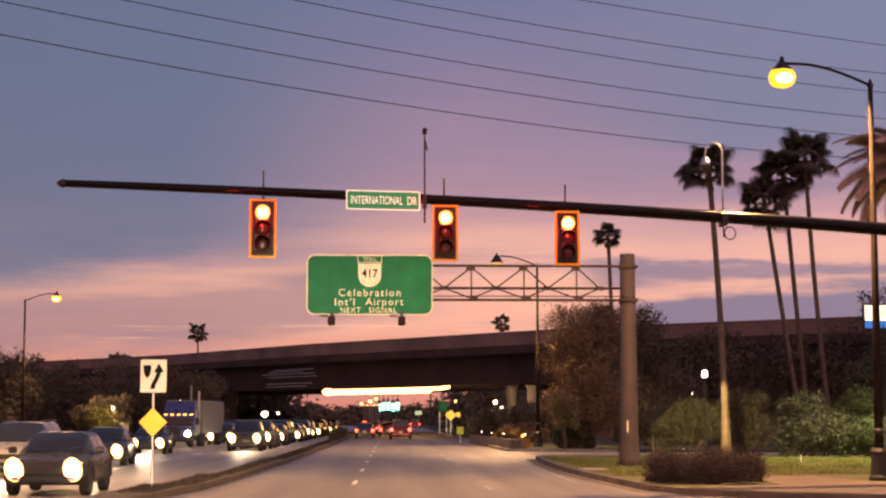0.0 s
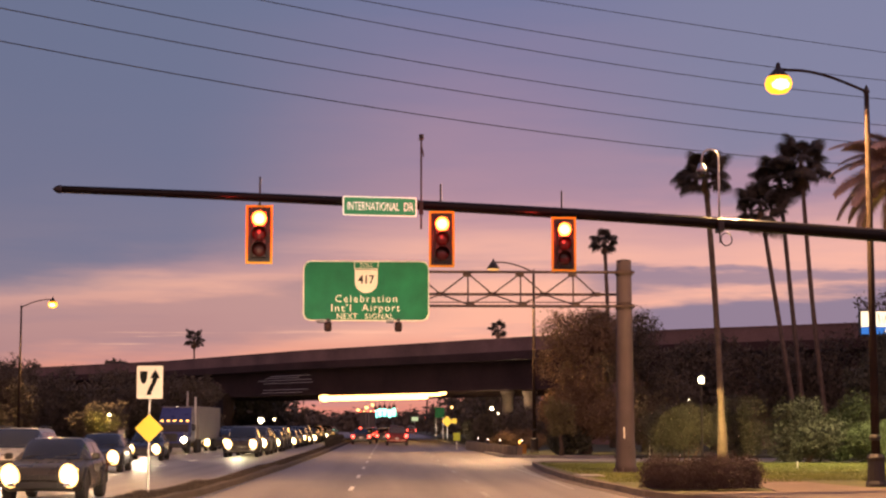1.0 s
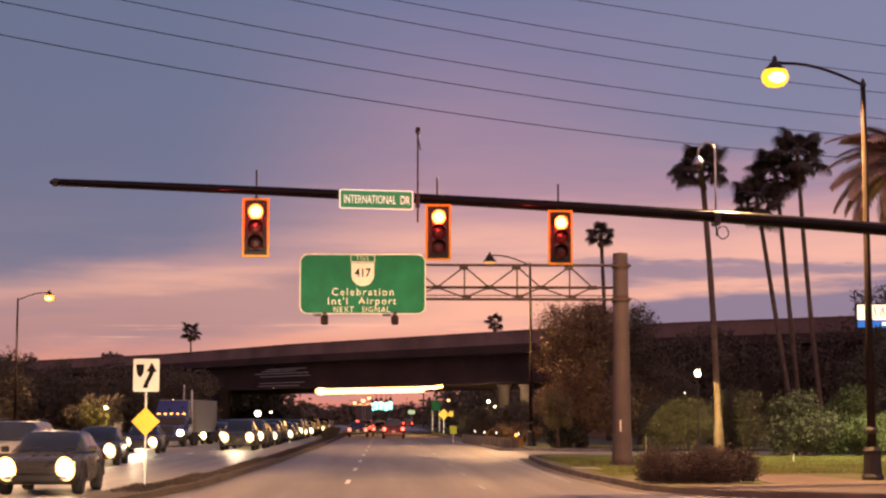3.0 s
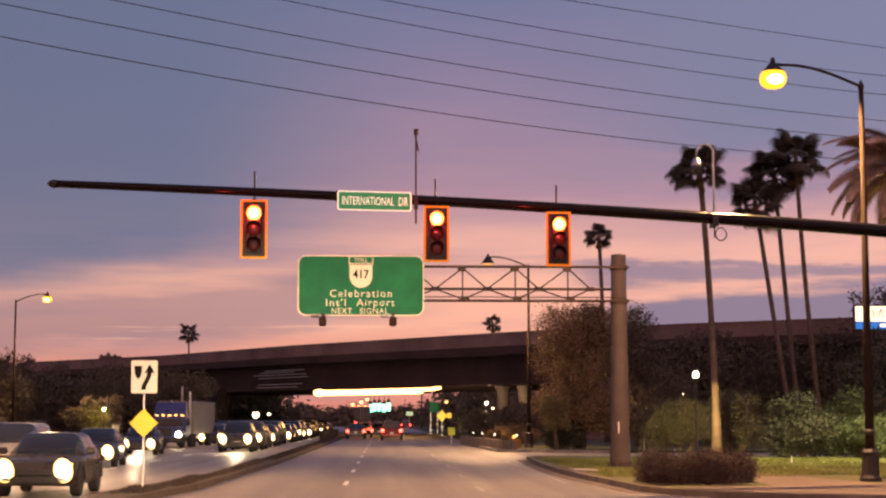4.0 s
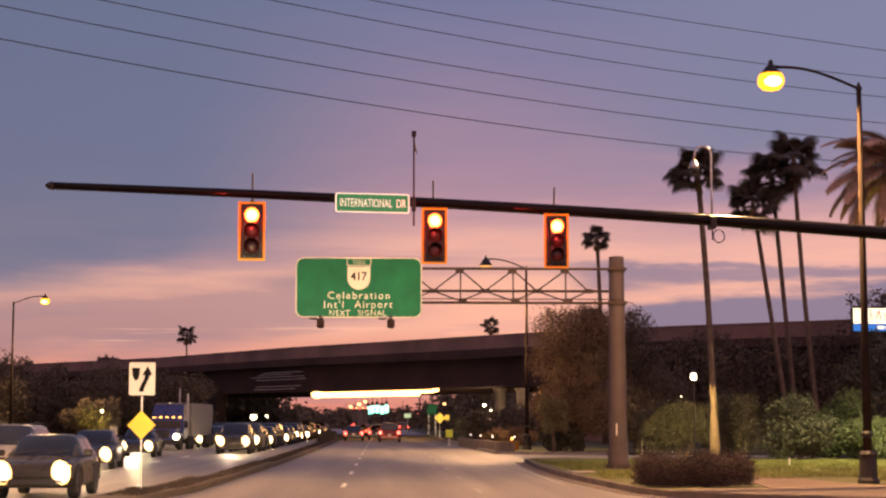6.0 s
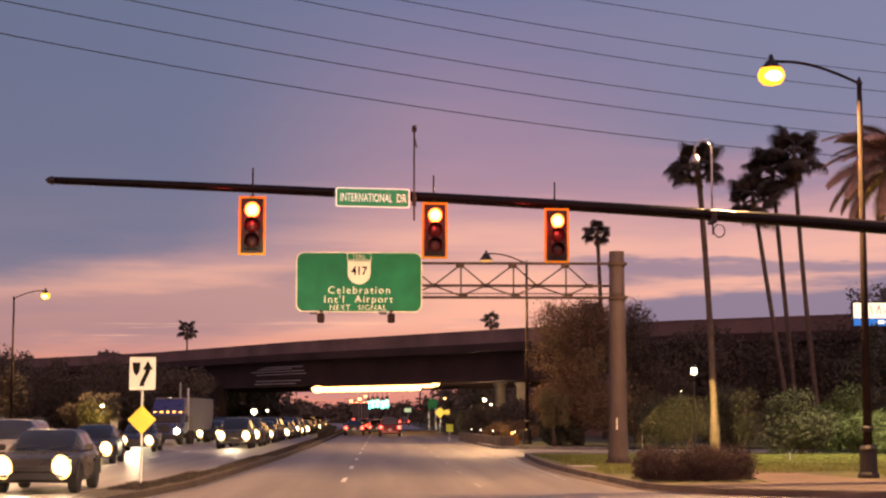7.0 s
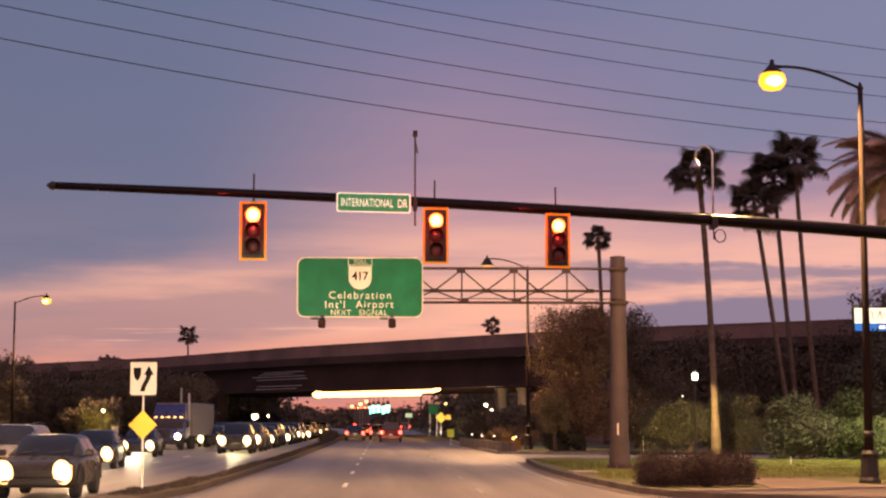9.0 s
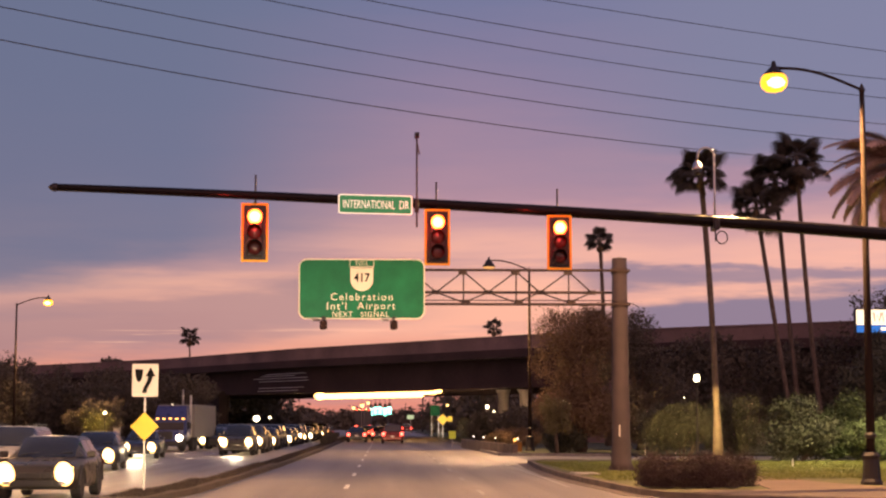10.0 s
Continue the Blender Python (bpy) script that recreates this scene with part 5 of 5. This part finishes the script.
def build_car(kind, mat, front_on, label, group=""):
    """A car whose front looks along -y, its middle over the origin."""
    L, W, H, belt, r, hood, cowl, rf, rr, tail = CAR_KINDS[kind]
    o = root("car")
    f, b = -L / 2, L / 2
    z0 = belt
    part("body", car_body(L, W, belt, hood, cowl), mat, o, smooth=True)
    rows = car_cabin(W, H, belt, cowl, rf, rr, tail)
    tw, ty0, ty1 = W - 0.6, rf, rr
    cut = lambda i0, i1, j0, j1: loft([[Vector(p) for p in row[j0:j1 + 1]] for row in rows[i0:i1 + 1]])
    part("roof", cut(3, 8, 1, 8), mat, o, smooth=True)
    part("windscreen", cut(0, 3, 1, 8), CARGLASS, o, smooth=True)
    part("rear_window", cut(8, 10, 1, 8), CARGLASS, o, smooth=True)
    for j0 in (0, 8):
        part("front_pillar", cut(0, 2, j0, j0 + 1), mat, o)
        part("side_window", cut(2, 5, j0, j0 + 1), CARGLASS, o)
        part("door_pillar", cut(5, 6, j0, j0 + 1), TRIMBLACK, o)
        part("side_window", cut(6, 8, j0, j0 + 1), CARGLASS, o)
        part("rear_pillar", cut(8, 10, j0, j0 + 1), mat, o)
    part("front_bumper", box(0, f + 0.04, 0.42, W - 0.34, 0.16, 0.22, 0.06, None, 2), TRIMBLACK if kind == "crossover" else mat, o)
    part("rear_bumper", box(0, b - 0.04, 0.48, W - 0.30, 0.16, 0.24, 0.06, None, 2), TRIMBLACK if kind == "crossover" else mat, o)
    part("grille", box(0, f - 0.01, hood - 0.23, W * 0.46, 0.05, 0.15, 0.02), TRIMBLACK, o)
    for k in range(7):
        part("grille_slat", box((k - 3) * W * 0.065, f - 0.04, hood - 0.23, 0.025, 0.02, 0.13), DARKSTEEL, o)
    for s in (-1, 1):
        for y in (f + 0.85, b - 0.85):
            wheel(o, s * (W / 2 - 0.10), y, r, 0.23)
            part("arch", tube([(s * (W / 2 - 0.0), y + (r + 0.06) * math.cos(a), r + (r + 0.06) * math.sin(a)) for a in [math.pi * k / 10 for k in range(11)]], 0.045, 6), TRIMBLACK, o)
        hl = part("headlight", lathe([(0.15, 0.0), (0.135, 0.04), (0.07, 0.08), (0.0, 0.09)], 18), HEAD_ON if front_on else ALU, o, "glowing headlight" if front_on else "")
        hl.matrix_basis = pose(s * (W / 2 - 0.27), f - 0.005, hood - 0.19, 90, -14, 0) @ Matrix.Diagonal((0.88, 1.14, 1, 1))
        # added emissive ring: the headlight's bloom put into shape and colour
        part("halo_ring", lathe([(0.15, 0.005), (0.19, 0.04), (0.235, 0.03), (0.245, 0.0)], 18), HALO_ON if front_on else ALU, hl)
        part("turn_lamp", box(s * (W / 2 - 0.13), f + 0.16, hood - 0.06, 0.09, 0.12, 0.06, 0.02), AMBER_ON if front_on and kind == "crossover" else ALU, o)
        part("tail_light", box(s * (W / 2 - 0.16), b + 0.005, belt - 0.22, 0.26, 0.06, 0.28, 0.02), TAIL_ON if not front_on else LENSDARK, o, "lit red tail light" if not front_on else "")
        part("mirror", box(s * (W / 2 + 0.09), cowl + 0.2, belt + 0.08, 0.2, 0.1, 0.15, 0.03), mat, o)
        part("door_handle", box(s * (W / 2 + 0.005), 0.35, belt - 0.14, 0.03, 0.16, 0.03, 0.008), mat, o)
    part("lower_intake", box(0, f - 0.05, 0.40, W * 0.45, 0.03, 0.12, 0.01), TRIMBLACK, o)
    for s in (-1, 1):
        if kind in ("suv", "van"):
            part("roof_rail", tube([(s * (tw / 2 - 0.06), ty0 + 0.1, H + 0.05), (s * (tw / 2 - 0.06), (ty0 + ty1) / 2, H + 0.085), (s * (tw / 2 - 0.06), ty1 - 0.1, H + 0.05)], 0.018, 6), TRIMBLACK, o)
        part("wiper", rod((s * 0.35 - 0.25, cowl - 0.0, z0 + 0.06), (s * 0.35 + 0.25, cowl + 0.09, z0 + 0.13), 0.012, sides=5), TRIMBLACK, o)
        part("fog_lamp", box(s * (W / 2 - 0.3), f - 0.045, 0.41, 0.16, 0.02, 0.09, 0.01), RIM, o)
    part("number_plate", box(0, b + 0.09, 0.62, 0.31, 0.012, 0.15), SIGNWHITE, o)
    return tagged(o, label, "car", group)


def build_truck():
    o = tagged(root("box_truck"), "blue truck with lit amber markers pulling a grey box", "truck")
    part("chassis", box(0, 4.4, 0.72, 1.0, 12.0, 0.22, 0.02), TRIMBLACK, o)
    part("hood", frustum(-2.6, -1.0, -2.45, -1.0, 1.8, 1.6, 0.6, 1.32), BLUECAB, o)
    part("cab", box(0, -0.2, 1.35, 2.1, 1.8, 1.30, 0.1), BLUECAB, o)
    part("fairing", frustum(-0.85, 0.8, -0.25, 0.8, 2.05, 1.85, 1.98, 2.85), BLUECAB, o)
    part("windscreen", box(0, -1.105, 1.58, 1.8, 0.02, 0.5, 0.005), CARGLASS, o)
    for s in (-1, 1):
        part("side_window", box(s * 1.053, -0.5, 1.6, 0.015, 0.7, 0.45), CARGLASS, o)
        part("fender", box(s * 0.9, -1.9, 0.9, 0.4, 1.3, 0.28, 0.1), BLUECAB, o)
        hl = part("headlight", lathe([(0.19, 0), (0.13, 0.06), (0, 0.08)], 16), HEAD_ON, o, "glowing headlight")
        hl.matrix_basis = pose(s * 0.85, -2.58, 0.85, 90, 0, 0)
        part("mirror", box(s * 1.25, -0.95, 1.6, 0.12, 0.1, 0.4, 0.03), TRIMBLACK, o)
        for y in (-1.9, 1.6, 2.7, 8.8, 9.9):
            wheel(o, s * 0.95, y, 0.46, 0.28)
    part("exhaust_stack", rod((0.98, 0.98, 0.9), (0.98, 0.98, 3.55), 0.07), ALU, o, "bright upright exhaust stack")
    for k in range(5):
        part("roof_marker", box((k - 2) * 0.40, -0.95, 2.02, 0.17, 0.1, 0.1, 0.02), AMBER_ON, o, "lit amber marker")
    part("grille", box(0, -2.58, 1.0, 0.9, 0.05, 0.5, 0.02), TRIMBLACK, o)
    part("bumper", box(0, -2.68, 0.5, 2.2, 0.18, 0.3, 0.05), TRIMBLACK, o)
    part("cargo_box", box(0, 6.15, 1.9, 2.35, 9.5, 2.1, 0.03), BOXWHITE, o)
    for k in range(12):
        part("box_rib", box(1.18, 1.6 + k * 0.82, 1.9, 0.02, 0.05, 2.0), BOXWHITE, o)
    return o


def park():
    dark, grey, silver, redp, white, blue = (paint(n, c) for n, c in (("dark_olive_car_paint", (0.05, 0.045, 0.035)), ("grey_car_paint", (0.05, 0.047, 0.045)), ("silver_car_paint", (0.30, 0.29, 0.28)), ("red_car_paint", (0.20, 0.03, 0.025)), ("white_car_paint", (0.55, 0.53, 0.5)), ("dark_blue_car_paint", (0.03, 0.035, 0.06))))
    g = "oncoming cars with lit headlights"
    j = build_car("crossover", dark, True, "dark crossover car with glowing headlights", g)
    j.matrix_basis = pose(-7.95, 41.2, 0, 0, 0, 1)
    v = build_car("van", silver, True, "grey van with glowing headlights beside the crossover", g)
    v.matrix_basis = pose(-11.6, 54.0, 0, 0, 0, 1)
    s = build_car("sedan", grey, True, "dark grey saloon car with glowing headlights", g)
    s.matrix_basis = pose(-10.9, 65.5, 0, 0, 0, 3)
    d = build_car("sedan", blue, True, "dark saloon car with glowing headlights", g)
    d.matrix_basis = pose(-12.2, 87.0, 0, 0, 0, 2)
    u = build_car("suv", dark, True, "dark sport utility car with glowing headlights", g)
    u.matrix_basis = pose(-8.1, 95.5, 0, 0, 0, 1)
    t = build_truck()
    t.matrix_basis = pose(-13.4, 108.5, 0, 0, 0, -2.5)
    pool = [s, d, j, u]
    rng = random.Random(9)
    for x, y0, n, step in ((-8.0, 102.5, 24, 5.9), (-11.6, 119.5, 19, 6.4), (-15.4, 135, 13, 7.5)):
        for k in range(n):
            src = pool[rng.randrange(4)]
            copy_thing(src, pose(x + rng.uniform(-0.25, 0.25), y0 + k * step + rng.uniform(-1.5, 1.5), 0, 0, 0, rng.uniform(-1, 1)))
    ga = "cars ahead with red tail lights"
    a = build_car("suv", redp, False, "dark red car with lit tail lights, seen from behind", ga)
    a.matrix_basis = pose(0.72, 150.0, 0, 0, 0, 180)
    b = build_car("sedan", grey, False, "dark grey car with lit tail lights, seen from behind", ga)
    b.matrix_basis = pose(-2.55, 160.0, 0, 0, 0, 180)
    for x, y in ((-0.4, 172.0), (-2.6, 205.0), (-2.5, 228.0), (1.0, 300.0), (-2.6, 248.0), (-2.5, 268.0), (-2.7, 290.0), (0.9, 320.0), (4.2, 320.0), (0.9, 345.0), (-0.9, 262.0)):
        copy_thing(b if x < 0 else a, pose(x, y, 0, 0, 0, 180))


park()
# beam from the red car ahead, added to brighten the warning sign
lamp("headlight_beam", "SPOT", (0.72, 152.6, 0.75), 26000, (1.0, 0.90, 0.70), 0.2, (5.8, 183.0, 1.9), 22, 1.0)
for bx, by, bp in ((-7.95, 38.8, 5000), (-11.7, 51.2, 2000), (-10.9, 62.9, 2000), (-12.2, 84.3, 2500), (-8.1, 93.0, 1200), (-15.0, 105.5, 2000)):
    lamp("headlight_beam", "SPOT", (bx, by, 0.8), bp, (1.0, 0.86, 0.62), 0.2, (bx + 0.6, by - 24, 0.0), 60 if by < 45 else 44, 1.0)


# ---- signs and small things along the road ----
def build_shop_sign():
    o = tagged(root("shop_sign", (31.0, 105.0, 0.1)), "lit white and blue shop sign on a pole", "shop sign")
    part("pole", box(0.3, 0.3, 3.7, 0.35, 0.3, 7.4, 0.02), DARKSTEEL, o)
    part("case", box(0.35, 0.1, 8.0, 3.9, 0.4, 1.56, 0.03), SIGNALBLACK, o)
    part("upper_panel", box(0.35, -0.11, 8.25, 3.75, 0.03, 0.95, 0.01), PANEL_WHITE_ON, o, "lit white panel")
    part("lower_panel", box(0.35, -0.11, 7.53, 3.75, 0.03, 0.45, 0.01), PANEL_BLUE_ON, o, "lit blue panel")
    for k in range(4):
        x = -0.45 + 0.55 * k
        part("script_stroke", tube([(x, -0.14, 8.58), (x + 0.1, -0.14, 8.0), (x + 0.25, -0.14, 8.4), (x + 0.35, -0.14, 8.0), (x + 0.5, -0.14, 8.52)], 0.06, 6), INK_RED_ON, o)
    for k in range(3):
        part("lettering_bar", box(0.2 + 0.5 * k, -0.13, 7.53, 0.4, 0.02, 0.2), PANEL_WHITE_ON, o)


def roadside_signs():
    def posted(name, place, label, category):
        o = tagged(root(name, place), label, category)
        return o
    o = posted("warning_sign", (6.25, 182.0, 0.12), "yellow diamond warning sign on a post", "road sign")
    part("post", box(0, 0.03, 1.0, 0.07, 0.05, 2.0), GALV, o)
    part("diamond", plate([(0, 1.45), (0.62, 2.05), (0, 2.65), (-0.62, 2.05)], 0, 0.01), SIGNYELLOW, o)
    part("plaque", plate(rounded(0.5, 0.55, 0.04, 0.78, 2.1), 0, 0.01), SIGNYELLOW, o)
    o = posted("marker_sign", (4.95 + 1.5, 124.0, 0.12), "lime yellow road marker sign on a short post", "road sign")
    o.location.x = 6.35
    part("post", box(-1.4, 0.03, 0.3, 0.06, 0.05, 0.9), GALV, o)
    part("panel", plate(rounded(0.50, 0.56, 0.04, -1.4, 0.80), 0, 0.01), LIMEYELLOW, o)
    o = posted("direction_sign", (5.9, 198.0, 0.12), "small green direction sign on two posts", "road sign")
    for x in (-0.4, 0.4):
        part("post", box(x, 0.03, 1.3, 0.08, 0.06, 2.6), GALV, o)
    part("panel", plate(rounded(1.1, 1.2, 0.06, 0, 3.1), 0, 0.01), SIGNGREEN, o)
    o = posted("distant_road_sign", (4.6, 300.0, 0.0), "small pale green guide panel with added glow on a post", "road sign")
    part("post", box(0, 0.05, 1.2, 0.1, 0.08, 2.4), GALV, o)
    part("panel", plate(rounded(1.2, 0.7, 0.08, 0, 2.85), 0, 0.02), PALEGREEN_ON, o, "pale green face with added glow")
    # low concrete barrier beside the lane
    w = part("barrier", strip([(5.6, 124), (6.0, 108), (6.5, 96), (7.0, 93)], 0.3, 0.0, 0.62, -1), KERBDIRTY)
    structure(w, "low stained concrete barrier beside the lane", "barrier")
    for k, (x, y) in enumerate(((5.75, 118), (5.95, 110), (6.35, 104), (7.3, 99))):
        m = tagged(root("bollard_light", (x + 0.45, y, 0.1)), "low bollard with a small white lamp", "bollard light", "bollard lights")
        part("post", rod((0, 0, 0), (0, 0, 0.72), 0.06), DARKSTEEL, m)
        part("lamp_head", lathe([(0.03, 0.72), (0.038, 0.76), (0.02, 0.81)], 10), WHITE_ON, m, "small glowing lamp")
    for x, y in ((12.9, 84.0), (14.9, 80.5), (15.3, 63.5)):
        m = tagged(root("marker_stake", (x, y, 0.0)), "thin white marker stake in the ground", "stake", "marker stakes")
        hs = 0.42 if y < 70 else 1.0
        part("stake", box(0, 0, hs / 2, 0.05, 0.03, hs, 0.005), PAINT, m)


def build_trailer():
    """The rear of a tall box trailer with its lights on."""
    o = tagged(root("box_trailer", (-3.3, 262.0, 0.0)), "tall box trailer seen from behind with lit red markers", "trailer")
    part("cargo_box", box(0, 5.0, 2.5, 2.5, 10.0, 2.9, 0.04), TRAILERGREY, o)
    for s in (-1, 1):
        part("rear_door", box(s * 0.6, -0.01, 2.5, 1.16, 0.04, 2.7, 0.02), TRAILERGREY, o)
        part("hinge_bar", rod((s * 0.2, -0.05, 1.2), (s * 0.2, -0.05, 3.8), 0.03), ALU, o)
        for z in (0.95, 1.3):
            part("tail_light", box(s * 1.0, -0.06, z, 0.4, 0.06, 0.26, 0.03), TAIL_ON, o, "lit red tail light")
        for y in (1.4, 2.7):
            wheel(o, s * 0.95, y, 0.5, 0.4)
    part("chassis", box(0, 4.0, 0.85, 1.2, 8.0, 0.3, 0.02), TRIMBLACK, o)
    part("under_run_bar", box(0, 0.0, 0.55, 2.3, 0.12, 0.14, 0.02), ALU, o)
    for k in range(5):
        part("marker_light", box((k - 2) * 0.52, -0.05, 3.88, 0.3, 0.06, 0.16, 0.02), FARWARM_ON if k % 2 else TAIL_ON, o, "lit marker light")


def build_marker_box():
    # orange box and lamp, added in place of a small amber glint
    o = tagged(root("utility_box", (7.75, 99.0, 0.1)), "low orange box with a small amber lamp", "utility box")
    part("cabinet", box(0, 0, 0.28, 0.5, 0.36, 0.56, 0.03), ORANGE, o)
    part("lid", box(0, 0, 0.585, 0.56, 0.42, 0.05, 0.015), KERBDIRTY, o)
    part("lamp", lathe([(0.05, 0.61), (0.07, 0.69), (0.03, 0.76)], 10, (-0.15, 0, 0)), AMBER_ON, o, "small glowing amber lamp")


def roadside_bits():
    o = tagged(root("utility_pole", (-17.9, 152.0, 0.0)), "slim grey utility pole beside the opposing lanes", "utility pole")
    part("pole", tube([(0, 0, 0), (0, 0, 2.5), (0, 0, 4.75)], [0.11, 0.10, 0.09], 10), GALV, o)
    part("cap", lathe([(0.1, 4.74), (0.06, 4.82)], 10), DARKSTEEL, o)
    o = tagged(root("gate_pillar", (-18.55, 119.0, 0.1)), "pale lamplit masonry pillar beside a small tree", "pillar")
    part("shaft", box(0, 0, 0.65, 0.42, 0.42, 1.3, 0.02), SIGNWHITE, o)
    part("coping", box(0, 0, 1.34, 0.54, 0.54, 0.1, 0.02), KERBSTONE, o)
    part("plinth", box(0, 0, 0.08, 0.52, 0.52, 0.16, 0.02), KERBSTONE, o)


def far_signals():
    for x, z in ((-2.6, 4.0), (-1.75, 4.25), (-0.85, 4.3), (0.15, 4.1), (1.0, 4.35)):
        o = tagged(root("far_signal", (x, 332.75, z)), "distant traffic signal showing a green ball and arrow", "traffic signal", "distant green signals")
        part("housing", box(0, 0.1, 0.35, 0.6, 0.2, 2.1, 0.04), SIGNALBLACK, o)
        for dz in (-0.45, 0.3):
            l = part("lens", lathe([(0.40, 0), (0.3, 0.1), (0, 0.15)], 16), TEAL_ON, o, "glowing green lens")
            l.matrix_basis = pose(0, -0.02, dz, 90, 0, 0)
        part("stem", rod((0, 0.1, 1.3), (0, 0.1, 7.25 - z), 0.05), DARKSTEEL, o)
    o = tagged(root("far_signal_mast", (7.5, 333, 0.1)), "distant dark signal mast over the road", "signal mast")
    part("pole", rod((0, 0, 0), (0, 0, 7.4), 0.16), DARKSTEEL, o)
    part("arm", rod((0, 0, 7.2), (-12.5, 0, 7.2), 0.12, 0.08), DARKSTEEL, o)


def far_lamps():
    """Small lit lamps along the far road: place, height of the glow, its size and colour."""
    spots = ((9.5, 157, 3.3, 0.15, WARM_ON), (9.9, 154, 2.8, 0.11, WARM_ON), (8.6, 232, 4.2, 0.2, FARWARM_ON), (-13.9, 186, 2.3, 0.36, WARM_ON), (-12.6, 188, 2.4, 0.15, WARM_ON),
             (-19.4, 119, 2.5, 0.1, WARM_ON), (-18.6, 150, 3.3, 0.14, WARM_ON), (-4.6, 352, 5.4, 0.4, FARWARM_ON), (-3.4, 356, 6.0, 0.34, FARWARM_ON), (-6.3, 350, 4.9, 0.34, FARWARM_ON),
             (-5.4, 354, 3.6, 0.36, FARRED_ON), (-3.7, 348, 3.7, 0.36, FARRED_ON), (7.6, 345, 3.2, 0.3, FARRED_ON), (5.2, 360, 3.3, 0.25, FARRED_ON), (17.0, 96, 3.2, 0.035, WARM_ON), (10.6, 100.5, 3.2, 0.06, WARM_ON))
    for x, y, z, r, m in spots:
        o = tagged(root("far_lamp", (x, y, 0.0)), "small distant lit lamp on a thin dark pole", "lamp post", "distant lamps")
        part("pole", rod((0, 0.05, 0), (0, 0.05, z), 0.04, 0.03, 6), DARKSTEEL, o)
        part("globe", lathe([(0.3 * r, -r), (0.85 * r, -0.5 * r), (r, 0), (0.85 * r, 0.5 * r), (0.3 * r, r)], 12, (0, 0, z)), m, o, "glowing lamp globe", True)
        part("cap", lathe([(1.05 * r, 0.7 * r), (0.3 * r, 1.3 * r)], 12, (0, 0, z)), DARKSTEEL, o)


far_lamps()
TRAILERGREY = material("dark_grey_trailer_panel", (0.09, 0.08, 0.08), 0.5, 0, 1.5, 0.2, 30, 0.02)
ORANGE = material("orange_plastic", (0.34, 0.15, 0.03), 0.7, 0, 3, 0.15, 40, 0.02)
build_trailer()
roadside_bits()
build_marker_box()
build_shop_sign()
roadside_signs()
far_signals()
